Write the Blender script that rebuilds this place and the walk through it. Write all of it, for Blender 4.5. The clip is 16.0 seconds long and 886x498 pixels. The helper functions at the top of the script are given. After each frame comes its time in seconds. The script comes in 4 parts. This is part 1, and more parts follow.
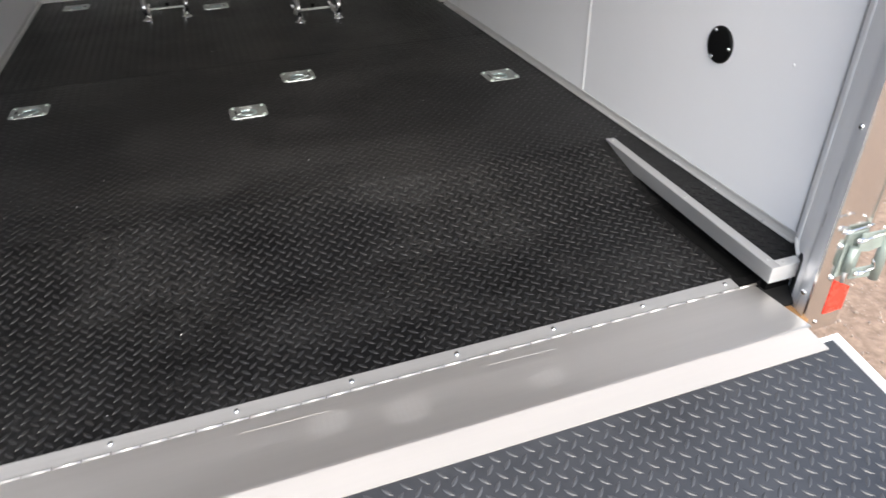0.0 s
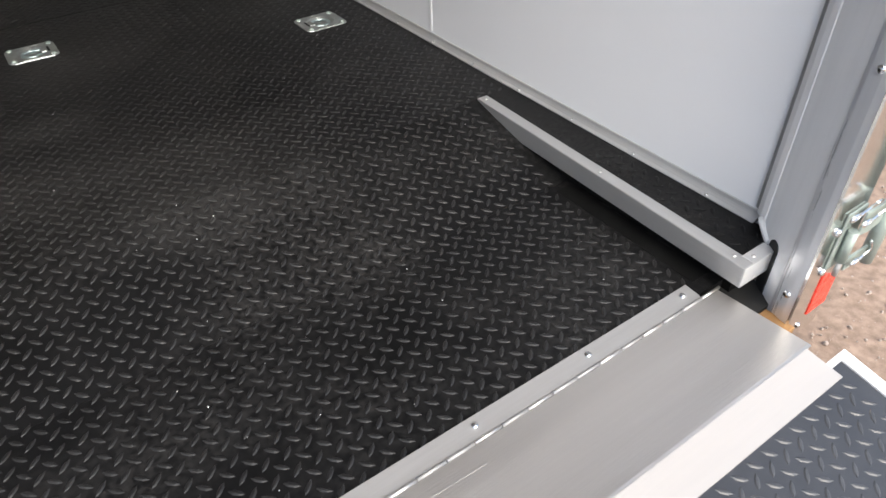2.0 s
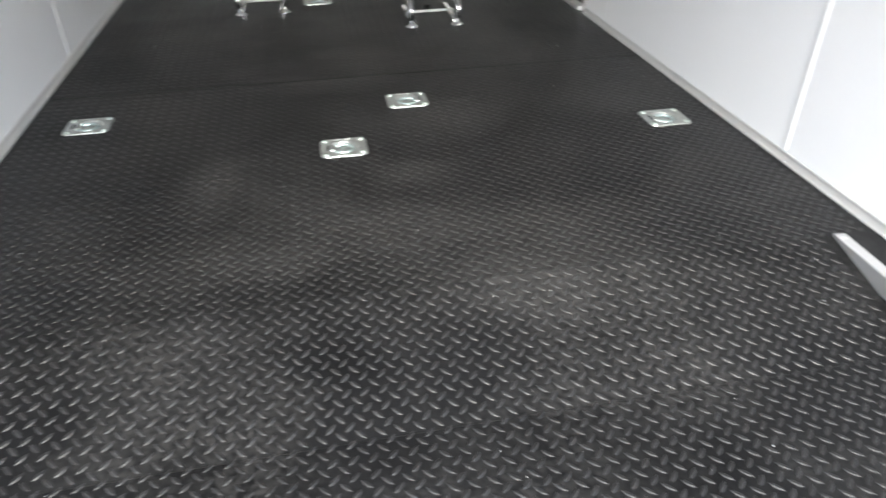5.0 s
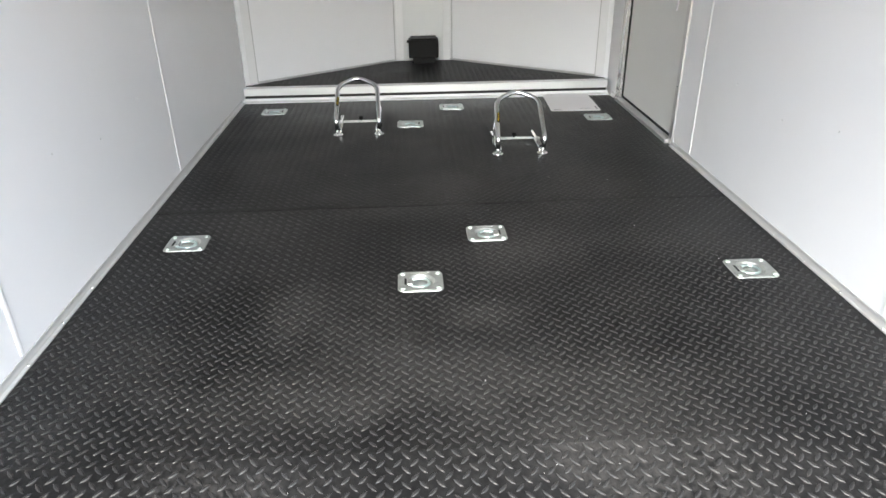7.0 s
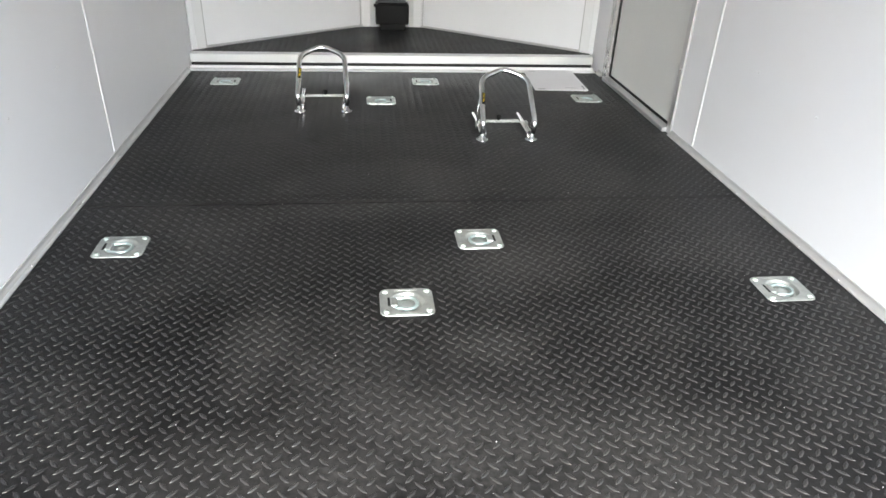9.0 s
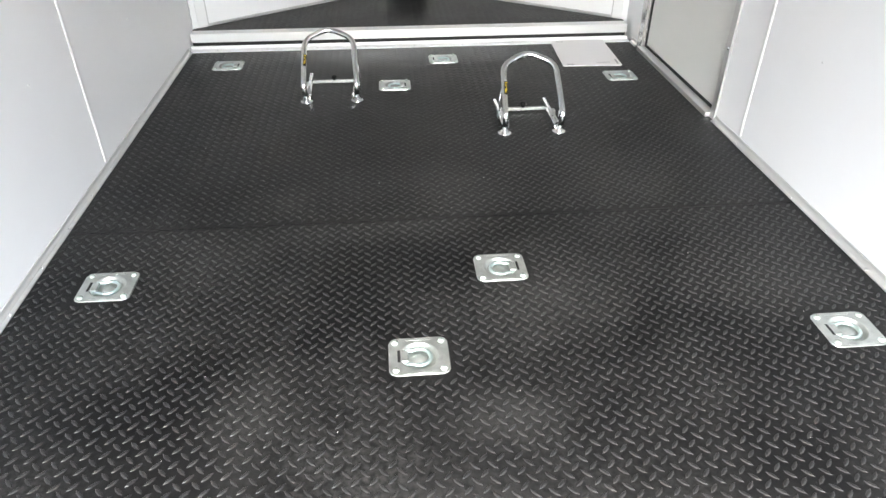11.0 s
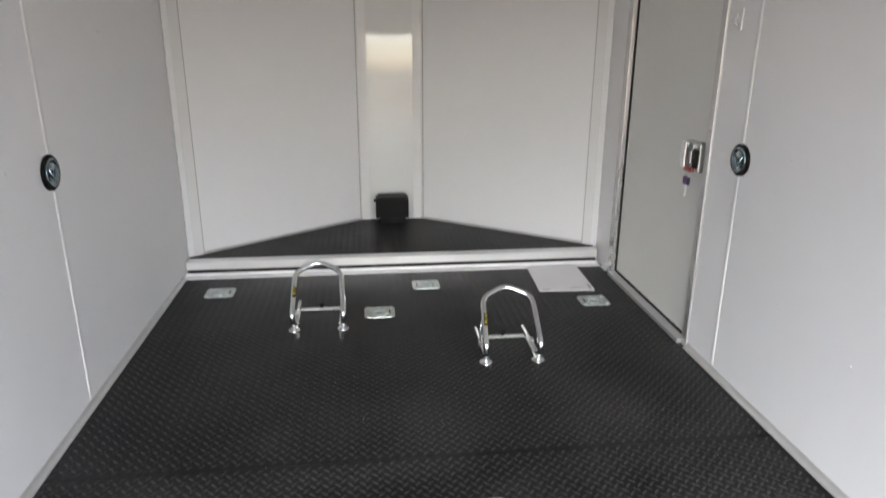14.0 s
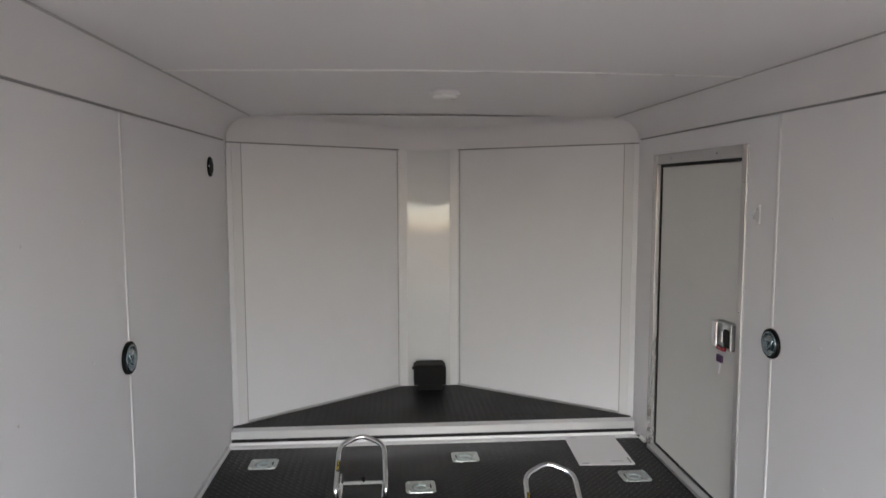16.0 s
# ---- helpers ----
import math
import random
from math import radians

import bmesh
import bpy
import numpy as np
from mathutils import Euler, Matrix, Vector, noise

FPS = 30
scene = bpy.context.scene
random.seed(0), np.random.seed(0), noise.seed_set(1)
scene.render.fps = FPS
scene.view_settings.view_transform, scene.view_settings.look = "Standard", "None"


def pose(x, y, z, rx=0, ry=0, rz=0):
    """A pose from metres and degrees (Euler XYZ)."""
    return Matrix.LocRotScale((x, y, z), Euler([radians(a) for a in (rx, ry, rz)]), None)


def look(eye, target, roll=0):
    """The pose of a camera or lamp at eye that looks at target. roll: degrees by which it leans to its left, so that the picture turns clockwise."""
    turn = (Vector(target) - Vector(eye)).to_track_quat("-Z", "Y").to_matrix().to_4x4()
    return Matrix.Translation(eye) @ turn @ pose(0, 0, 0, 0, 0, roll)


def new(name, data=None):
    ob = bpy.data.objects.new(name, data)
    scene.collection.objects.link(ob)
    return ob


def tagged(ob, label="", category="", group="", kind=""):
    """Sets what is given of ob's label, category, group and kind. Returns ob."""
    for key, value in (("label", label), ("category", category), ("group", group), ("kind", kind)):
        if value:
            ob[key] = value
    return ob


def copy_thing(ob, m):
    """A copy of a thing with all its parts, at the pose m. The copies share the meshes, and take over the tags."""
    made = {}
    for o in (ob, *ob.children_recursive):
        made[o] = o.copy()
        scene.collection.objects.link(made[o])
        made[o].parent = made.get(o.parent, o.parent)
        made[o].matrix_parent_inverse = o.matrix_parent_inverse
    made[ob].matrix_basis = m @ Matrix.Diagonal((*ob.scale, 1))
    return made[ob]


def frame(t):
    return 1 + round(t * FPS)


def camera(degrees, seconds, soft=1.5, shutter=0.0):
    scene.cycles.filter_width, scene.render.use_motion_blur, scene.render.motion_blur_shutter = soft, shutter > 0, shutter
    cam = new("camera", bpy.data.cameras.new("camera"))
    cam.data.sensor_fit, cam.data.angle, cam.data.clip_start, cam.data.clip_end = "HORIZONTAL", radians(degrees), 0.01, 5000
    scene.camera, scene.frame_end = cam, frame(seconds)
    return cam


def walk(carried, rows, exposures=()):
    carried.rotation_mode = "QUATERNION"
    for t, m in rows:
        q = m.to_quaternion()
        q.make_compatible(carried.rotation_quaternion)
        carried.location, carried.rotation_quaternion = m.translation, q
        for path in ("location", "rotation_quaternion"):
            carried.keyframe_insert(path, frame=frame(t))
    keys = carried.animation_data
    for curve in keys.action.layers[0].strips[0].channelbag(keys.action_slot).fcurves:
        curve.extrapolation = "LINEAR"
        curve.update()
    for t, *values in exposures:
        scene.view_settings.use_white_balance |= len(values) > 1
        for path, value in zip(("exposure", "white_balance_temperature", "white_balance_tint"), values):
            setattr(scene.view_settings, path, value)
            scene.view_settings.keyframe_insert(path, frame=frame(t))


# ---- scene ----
cam = camera(66.9, 16.0, shutter=0.4)
PATH = [
    (0, (-0.204, 0.844, 1.032), (0.326, 2.42, -0.078), -1.5),
    (0.5, (-0.23, 0.909, 1.054), (0.479, 2.386, -0.093), -2.6),
    (1, (-0.226, 0.991, 1.024), (0.589, 2.373, -0.17), -0.8),
    (1.5, (-0.094, 1.27, 0.903), (0.744, 2.624, -0.308), -0.9),
    (2, (0.054, 1.445, 0.862), (0.914, 2.718, -0.418), -1.8),
    (2.5, (0.071, 1.507, 0.864), (0.948, 2.734, -0.448), 0.5),
    (3, (0.019, 1.512, 0.837), (0.905, 2.714, -0.494), 1.3),
    (3.5, (0.051, 1.505, 0.892), (1.005, 2.722, -0.377), -0.3),
    (4, (0.022, 1.493, 0.935), (1.076, 2.716, -0.246), 1.6),
    (4.5, (-0.086, 1.527, 0.936), (0.628, 2.996, -0.219), -0.1),
    (5, (-0.171, 1.549, 0.95), (0.136, 3.169, -0.181), -0.6),
    (5.2, (-0.183, 1.558, 0.96), (0.013, 3.202, -0.161), -1.0),
    (7.3, (-0.135, 1.652, 1.087), (-0.049, 3.443, 0.202), -0.9),
    (7.5, (-0.149, 1.695, 1.086), (-0.066, 3.474, 0.175), -1.0),
    (8, (-0.205, 1.871, 1.033), (-0.089, 3.649, 0.126), -1.0),
    (8.5, (-0.23, 1.95, 1.047), (-0.045, 3.702, 0.1), 1.7),
    (9, (-0.228, 2.005, 1.041), (0.005, 3.731, 0.058), 2.4),
    (9.2, (-0.228, 2.054, 1.033), (0.003, 3.765, 0.023), 2.2),
    (11.3, (-0.159, 2.338, 1.172), (-0.018, 3.982, 0.043), -0.0),
    (11.5, (-0.173, 2.342, 1.186), (-0.017, 4.0, 0.078), 0.3),
    (12, (-0.192, 2.362, 1.208), (-0.036, 4.082, 0.2), 1.3),
    (12.5, (-0.173, 2.374, 1.188), (-0.028, 4.114, 0.213), 1.7),
    (13, (-0.144, 2.375, 1.181), (0.036, 4.102, 0.187), 2.2),
    (13.5, (-0.146, 2.369, 1.233), (0.045, 4.168, 0.38), 1.3),
    (14, (-0.165, 2.321, 1.316), (0.053, 4.211, 0.701), 0.3),
    (14.5, (-0.21, 2.279, 1.362), (0.016, 4.212, 0.902), 1.3),
    (15, (-0.241, 2.254, 1.397), (-0.077, 4.21, 1.013), 0.3),
    (15.5, (-0.259, 2.214, 1.443), (-0.104, 4.188, 1.158), 0.4),
    (16, (-0.253, 2.186, 1.475), (-0.103, 4.172, 1.294), -0.1),
]
EXPOSURES = [(0.0, 1.49, 6700, 7), (1.0, 1.14, 6750, 7), (1.5, 1.07, 6750, 7), (2.0, 1.38, 6750, 7), (3.5, 1.59, 6750, 7), (4.0, 1.54, 6750, 7),
             (4.5, 1.34, 6700, 5), (5.0, 2.57, 6500, 4), (7.5, 2.89, 6500, 4), (8.0, 2.93, 6500, 4), (8.5, 2.83, 6500, 4), (9.0, 3.04, 6500, 4),
             (11.5, 3.44, 6500, 4), (13.0, 3.25, 6500, 4), (13.5, 3.25, 6500, 5), (14.0, 2.7, 6500, 6), (14.5, 2.17, 6550, 8), (15.2, 2.07, 6560, 8), (16.0, 2.24, 6560, 8)]
walk(cam, [(t, look(eye, target, roll)) for t, eye, target, roll in PATH], EXPOSURES)

# ---- world and light ----
world = bpy.data.worlds.new("sky")
scene.world = world
world.use_nodes = True
wn = world.node_tree.nodes
sky = wn.new("ShaderNodeTexSky")
sky.sky_type = "NISHITA"
sky.sun_disc = False
sky.sun_elevation = radians(45)
sky.sun_rotation = radians(185)
sky.air_density = 0.8
sky.dust_density = 2.4
sky.ozone_density = 0.6
wn["Background"].inputs["Strength"].default_value = 0.15
world.node_tree.links.new(sky.outputs[0], wn["Background"].inputs["Color"])
sun = new("sun", bpy.data.lights.new("sun", "SUN"))
sun.data.energy, sun.data.angle, sun.data.color = 1.5, radians(60), (1.0, 0.99, 0.98)
sun.matrix_world = look((-0.32, -3.5, 3.35), (0, 0, 0))


# ---- materials ----
def material(name, color, rough=0.5, metal=0.0, vary=0.15, scale=8.0, bump=0.0, bump_scale=200.0, stretch=(1, 1, 1),
             coat=0.0, rough_vary=0.08, tint=None):
    """A surface with colour and gloss that vary at two scales, and a fine relief."""
    m = bpy.data.materials.new(name)
    m.use_nodes = True
    nt = m.node_tree
    n, k = nt.nodes, nt.links
    b = n["Principled BSDF"]
    b.inputs["Metallic"].default_value = metal
    b.inputs["Coat Weight"].default_value = coat
    b.inputs["Coat Roughness"].default_value = 0.08
    tc = n.new("ShaderNodeTexCoord")
    mp = n.new("ShaderNodeMapping")
    mp.inputs["Scale"].default_value = stretch
    k.new(tc.outputs["Object"], mp.inputs["Vector"])
    big = n.new("ShaderNodeTexNoise")
    big.inputs["Scale"].default_value = scale
    big.inputs["Detail"].default_value = 5
    k.new(mp.outputs[0], big.inputs["Vector"])
    fine = n.new("ShaderNodeTexNoise")
    fine.inputs["Scale"].default_value = scale * 14
    fine.inputs["Detail"].default_value = 3
    k.new(mp.outputs[0], fine.inputs["Vector"])
    mix = n.new("ShaderNodeMath")
    mix.operation = "MULTIPLY_ADD"
    k.new(fine.outputs["Fac"], mix.inputs[0])
    mix.inputs[1].default_value = 0.35
    k.new(big.outputs["Fac"], mix.inputs[2])
    ramp = n.new("ShaderNodeValToRGB")
    lo = [c * (1 - vary) for c in color]
    hi = [min(1.0, c * (1 + vary)) for c in (tint or color)]
    ramp.color_ramp.elements[0].position, ramp.color_ramp.elements[1].position = 0.42, 0.92
    ramp.color_ramp.elements[0].color, ramp.color_ramp.elements[1].color = (*lo, 1), (*hi, 1)
    k.new(mix.outputs[0], ramp.inputs[0])
    k.new(ramp.outputs[0], b.inputs["Base Color"])
    rr = n.new("ShaderNodeMapRange")
    rr.inputs["From Min"].default_value, rr.inputs["From Max"].default_value = 0.4, 0.9
    rr.inputs["To Min"].default_value, rr.inputs["To Max"].default_value = max(0.02, rough - rough_vary), rough + rough_vary
    k.new(mix.outputs[0], rr.inputs["Value"])
    k.new(rr.outputs[0], b.inputs["Roughness"])
    if bump:
        rel = n.new("ShaderNodeTexNoise")
        rel.inputs["Scale"].default_value = bump_scale
        rel.inputs["Detail"].default_value = 3
        k.new(mp.outputs[0], rel.inputs["Vector"])
        bp = n.new("ShaderNodeBump")
        bp.inputs["Strength"].default_value = bump
        bp.inputs["Distance"].default_value = 0.002
        k.new(rel.outputs["Fac"], bp.inputs["Height"])
        k.new(bp.outputs[0], b.inputs["Normal"])
    return m


# scuffed, dusty places on the matting: x, y and their reach
SCUFFS = [(0.02, 4.32, 0.16, 0.22), (-0.48, 4.32, 0.08, 0.10), (-0.18, 4.16, 0.30, 0.10), (0.70, 4.43, 0.20, 0.25), (0.83, 3.79, 0.22, 0.16),
          (0.29, 3.73, 0.20, 0.14), (0.07, 3.33, 0.13, 0.10), (-0.48, 3.44, 0.12, 0.12), (-0.79, 4.05, 0.25, 0.14), (0.22, 2.79, 0.42, 0.16),
          (-0.10, 3.06, 0.25, 0.12), (0.28, 2.97, 0.45, 0.14), (0.08, 3.33, 0.12, 0.08), (-0.52, 3.36, 0.10, 0.20), (-0.36, 2.99, 0.35, 0.10)]


def dusty(m, much):
    """Lays grey dust over a material at the scuffed places, broken up by noise."""
    n, k = m.node_tree.nodes, m.node_tree.links
    b = n["Principled BSDF"]
    geo = n.new("ShaderNodeNewGeometry")
    warp = n.new("ShaderNodeTexNoise")
    warp.inputs["Scale"].default_value, warp.inputs["Detail"].default_value = 4.0, 4
    k.new(geo.outputs["Position"], warp.inputs["Vector"])
    bend = n.new("ShaderNodeVectorMath")
    bend.operation = "MULTIPLY_ADD"
    k.new(warp.outputs["Color"], bend.inputs[0])
    bend.inputs[1].default_value = (0.22, 0.22, 0)
    k.new(geo.outputs["Position"], bend.inputs[2])
    total = None
    for x, y, rx, ry in SCUFFS:
        off = n.new("ShaderNodeVectorMath")
        off.operation = "SUBTRACT"
        k.new(bend.outputs[0], off.inputs[0])
        off.inputs[1].default_value = (x + 0.11, y + 0.11, 0)
        size = n.new("ShaderNodeVectorMath")
        size.operation = "MULTIPLY"
        k.new(off.outputs[0], size.inputs[0])
        size.inputs[1].default_value = (0.8 / rx, 0.8 / ry, 0)
        far = n.new("ShaderNodeVectorMath")
        far.operation = "LENGTH"
        k.new(size.outputs[0], far.inputs[0])
        fade = n.new("ShaderNodeMapRange")
        fade.interpolation_type = "SMOOTHSTEP"
        fade.inputs["From Min"].default_value, fade.inputs["From Max"].default_value = 0.1, 1.25
        fade.inputs["To Min"].default_value, fade.inputs["To Max"].default_value = 1.0, 0.0
        k.new(far.outputs["Value"], fade.inputs["Value"])
        if total is None:
            total = fade.outputs[0]
        else:
            add = n.new("ShaderNodeMath")
            add.operation = "MAXIMUM"
            k.new(total, add.inputs[0])
            k.new(fade.outputs[0], add.inputs[1])
            total = add.outputs[0]
    grain = n.new("ShaderNodeTexNoise")
    grain.inputs["Scale"].default_value, grain.inputs["Detail"].default_value = 48, 10
    grain.inputs["Roughness"].default_value = 0.7
    k.new(geo.outputs["Position"], grain.inputs["Vector"])
    rough = n.new("ShaderNodeMapRange")
    rough.inputs["From Min"].default_value, rough.inputs["From Max"].default_value = 0.42, 0.70
    rough.inputs["To Min"].default_value, rough.inputs["To Max"].default_value = 0.10, much
    k.new(grain.outputs["Fac"], rough.inputs["Value"])
    mul = n.new("ShaderNodeMath")
    mul.operation = "MULTIPLY"
    k.new(total, mul.inputs[0])
    k.new(rough.outputs[0], mul.inputs[1])
    mix = n.new("ShaderNodeMix")
    mix.data_type = "RGBA"
    k.new(mul.outputs[0], mix.inputs["Factor"])
    k.new(b.inputs["Base Color"].links[0].from_socket, mix.inputs["A"])
    mix.inputs["B"].default_value = (0.044, 0.043, 0.042, 1)
    k.new(mix.outputs["Result"], b.inputs["Base Color"])
    return m


def rubber_material():
    """Black rubber matting, scuffed and dusty in patches."""
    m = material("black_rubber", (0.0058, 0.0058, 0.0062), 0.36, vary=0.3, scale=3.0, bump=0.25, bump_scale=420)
    dusty(m, 0.65)
    n, k = m.node_tree.nodes, m.node_tree.links
    b = n["Principled BSDF"]
    b.inputs["Specular IOR Level"].default_value = 0.13
    tc = n.new("ShaderNodeTexCoord")
    dust = n.new("ShaderNodeTexNoise")
    dust.inputs["Scale"].default_value, dust.inputs["Detail"].default_value = 2.1, 10
    dust.inputs["Roughness"].default_value = 0.62
    k.new(tc.outputs["Object"], dust.inputs["Vector"])
    dr = n.new("ShaderNodeValToRGB")
    dr.color_ramp.elements[0].position, dr.color_ramp.elements[1].position = 0.42, 0.80
    dr.color_ramp.elements[0].color, dr.color_ramp.elements[1].color = (0, 0, 0, 1), (1, 1, 1, 1)
    k.new(dust.outputs["Fac"], dr.inputs[0])
    speck = n.new("ShaderNodeTexNoise")
    speck.inputs["Scale"].default_value, speck.inputs["Detail"].default_value = 85, 8
    k.new(tc.outputs["Object"], speck.inputs["Vector"])
    mul = n.new("ShaderNodeMath")
    mul.operation = "MULTIPLY"
    k.new(dr.outputs[0], mul.inputs[0])
    sr = n.new("ShaderNodeValToRGB")
    sr.color_ramp.elements[0].position, sr.color_ramp.elements[1].position = 0.38, 0.72
    k.new(speck.outputs["Fac"], sr.inputs[0])
    k.new(sr.outputs[0], mul.inputs[1])
    old = b.inputs["Base Color"].links[0].from_socket
    mix = n.new("ShaderNodeMix")
    mix.data_type = "RGBA"
    k.new(mul.outputs[0], mix.inputs["Factor"])
    k.new(old, mix.inputs["A"])
    mix.inputs["B"].default_value = (0.057, 0.0555, 0.054, 1)
    k.new(mix.outputs["Result"], b.inputs["Base Color"])
    return m


WHITE = material("white_wall_sheet", (0.83, 0.83, 0.84), 0.34, vary=0.02, scale=0.5, rough_vary=0.02)
WHITE_TRIM = material("white_trim", (0.77, 0.77, 0.77), 0.35, vary=0.02, scale=6)
CEIL = material("white_ceiling_sheet", (0.78, 0.77, 0.77), 0.4, vary=0.02, scale=2, bump=0.05, bump_scale=40)
CEIL_STRIP = material("bright_white_strip", (0.88, 0.88, 0.87), 0.3, vary=0.02, scale=6)
NOSE = material("glossy_white_sheet", (0.76, 0.77, 0.76), 0.06, vary=0.015, scale=2, coat=0.38, rough_vary=0.02)
RUBBER = rubber_material()
# ramp copies of the floor rubber, the sky's sheen put into a paler, bluer colour
RAMP_RUBBER = material("sky_paled_rubber", (0.036, 0.038, 0.043), 0.36, vary=0.25, scale=3, bump=0.25, bump_scale=400)
RAMP_TREAD = material("sky_paled_tread", (0.058, 0.060, 0.065), 0.34, vary=0.3, scale=5)
LIP = material("bright_bent_aluminium", (0.46, 0.435, 0.415), 0.5, metal=0.3, vary=0.05, scale=8, bump=0.1, bump_scale=200, stretch=(0.05, 1, 1))
DARK_TRIM = material("dark_joint_trim", (0.27, 0.27, 0.27), 0.45, metal=0.3, vary=0.1, scale=10)
SOFT_JOINT = material("soft_grey_joint", (0.46, 0.455, 0.45), 0.5, vary=0.08, scale=10)
FRAME = material("brushed_frame", (0.60, 0.59, 0.585), 0.28, metal=0.75, vary=0.15, scale=9, bump=0.15, bump_scale=260, stretch=(1, 1, 0.08))
TREAD = dusty(material("rubber_tread", (0.016, 0.016, 0.0165), 0.36, vary=0.4, scale=6, bump=0.3, bump_scale=500), 0.7)
TREAD.node_tree.nodes["Principled BSDF"].inputs["Specular IOR Level"].default_value = 0.4
ALU = material("aluminium", (0.60, 0.60, 0.60), 0.40, metal=0.75, vary=0.08, scale=12, bump=0.15, bump_scale=260, stretch=(1, 0.08, 1))
ALU_X = material("mill_aluminium", (0.76, 0.76, 0.76), 0.36, metal=0.6, vary=0.08, scale=10, bump=0.15, bump_scale=300, stretch=(0.06, 1, 1))
GREY_TRIM = material("grey_anodised_trim", (0.56, 0.56, 0.555), 0.38, metal=0.55, vary=0.08, scale=10, stretch=(1, 0.15, 1))
STEEL = material("brushed_steel", (0.58, 0.56, 0.54), 0.38, metal=0.85, vary=0.07, scale=5, bump=0.2, bump_scale=350, stretch=(0.04, 1, 1), rough_vary=0.1)


def smudged(m, places):
    """Dull, dusty shoe smudges on a metal sheet: x, y and their reach."""
    n, k = m.node_tree.nodes, m.node_tree.links
    b = n["Principled BSDF"]
    geo = n.new("ShaderNodeNewGeometry")
    grain = n.new("ShaderNodeTexNoise")
    grain.inputs["Scale"].default_value, grain.inputs["Detail"].default_value = 60, 6
    k.new(geo.outputs["Position"], grain.inputs["Vector"])
    bars = n.new("ShaderNodeTexWave")
    bars.inputs["Scale"].default_value, bars.inputs["Distortion"].default_value = 24, 3.5
    k.new(geo.outputs["Position"], bars.inputs["Vector"])
    total = None
    for x, y, rx, ry in places:
        off = n.new("ShaderNodeVectorMath")
        off.operation = "SUBTRACT"
        k.new(geo.outputs["Position"], off.inputs[0])
        off.inputs[1].default_value = (x, y, 0)
        size = n.new("ShaderNodeVectorMath")
        size.operation = "MULTIPLY"
        k.new(off.outputs[0], size.inputs[0])
        size.inputs[1].default_value = (1 / rx, 1 / ry, 0)
        far = n.new("ShaderNodeVectorMath")
        far.operation = "LENGTH"
        k.new(size.outputs[0], far.inputs[0])
        fade = n.new("ShaderNodeMapRange")
        fade.interpolation_type = "SMOOTHSTEP"
        fade.inputs["From Min"].default_value, fade.inputs["From Max"].default_value = 0.55, 1.1
        fade.inputs["To Min"].default_value, fade.inputs["To Max"].default_value = 0.20, 0.0
        k.new(far.outputs["Value"], fade.inputs["Value"])
        if total is None:
            total = fade.outputs[0]
        else:
            add = n.new("ShaderNodeMath")
            add.operation = "MAXIMUM"
            k.new(total, add.inputs[0])
            k.new(fade.outputs[0], add.inputs[1])
            total = add.outputs[0]
    for tex, low in ((grain.outputs["Fac"], 0.40), (bars.outputs["Fac"], 0.20)):
        cut = n.new("ShaderNodeMapRange")
        cut.inputs["From Min"].default_value, cut.inputs["From Max"].default_value = low, low + 0.3
        cut.inputs["To Min"].default_value = 0.5
        k.new(tex, cut.inputs["Value"])
        mul = n.new("ShaderNodeMath")
        mul.operation = "MULTIPLY"
        k.new(total, mul.inputs[0])
        k.new(cut.outputs[0], mul.inputs[1])
        total = mul.outputs[0]
    mix = n.new("ShaderNodeMix")
    mix.data_type = "RGBA"
    k.new(total, mix.inputs["Factor"])
    k.new(b.inputs["Base Color"].links[0].from_socket, mix.inputs["A"])
    mix.inputs["B"].default_value = (0.66, 0.65, 0.64, 1)
    k.new(mix.outputs["Result"], b.inputs["Base Color"])
    dull = n.new("ShaderNodeMapRange")
    dull.inputs["To Min"].default_value, dull.inputs["To Max"].default_value = 0.85, 0.1
    k.new(total, dull.inputs["Value"])
    k.new(dull.outputs[0], b.inputs["Metallic"])
    return m


smudged(STEEL, [(-0.130, 1.862, 0.055, 0.045), (0.040, 1.838, 0.060, 0.050), (0.365, 1.815, 0.050, 0.035)])
MIRROR = material("polished_steel", (0.80, 0.79, 0.77), 0.15, metal=1, vary=0.04, scale=3, bump=0.02, bump_scale=8, rough_vary=0.03)
JAMB = material("satin_steel", (0.90, 0.90, 0.90), 0.40, metal=0.0, vary=0.08, scale=6, stretch=(1, 1, 0.08))
STRIP = material("brushed_strip", (0.80, 0.81, 0.83), 0.28, metal=0.5, vary=0.1, scale=7, bump=0.1, bump_scale=260, stretch=(1, 1, 0.06))
LEAF = material("dull_hinge_leaf", (0.50, 0.495, 0.49), 0.42, metal=0.7, vary=0.12, scale=9, bump=0.15, bump_scale=300, stretch=(0.06, 1, 1))
DULL = material("dull_knuckle", (0.34, 0.335, 0.33), 0.5, metal=0.5, vary=0.15, scale=20)
CHROME = material("chrome", (0.80, 0.81, 0.82), 0.06, metal=1, vary=0.05, scale=30, rough_vary=0.04)
ZINC = material("zinc_plate", (0.46, 0.485, 0.47), 0.40, metal=0.85, vary=0.22, scale=34, bump=0.1, bump_scale=300)
BRACKET = material("dull_galvanised_steel", (0.29, 0.335, 0.305), 0.5, metal=0.35, vary=0.2, scale=30)
GALV = material("galvanised_steel", (0.40, 0.455, 0.42), 0.55, metal=0.3, vary=0.15, scale=30)
BLACK = material("black_plastic", (0.0045, 0.0045, 0.0045), 0.55, vary=0.25, scale=20, bump=0.15, bump_scale=300)
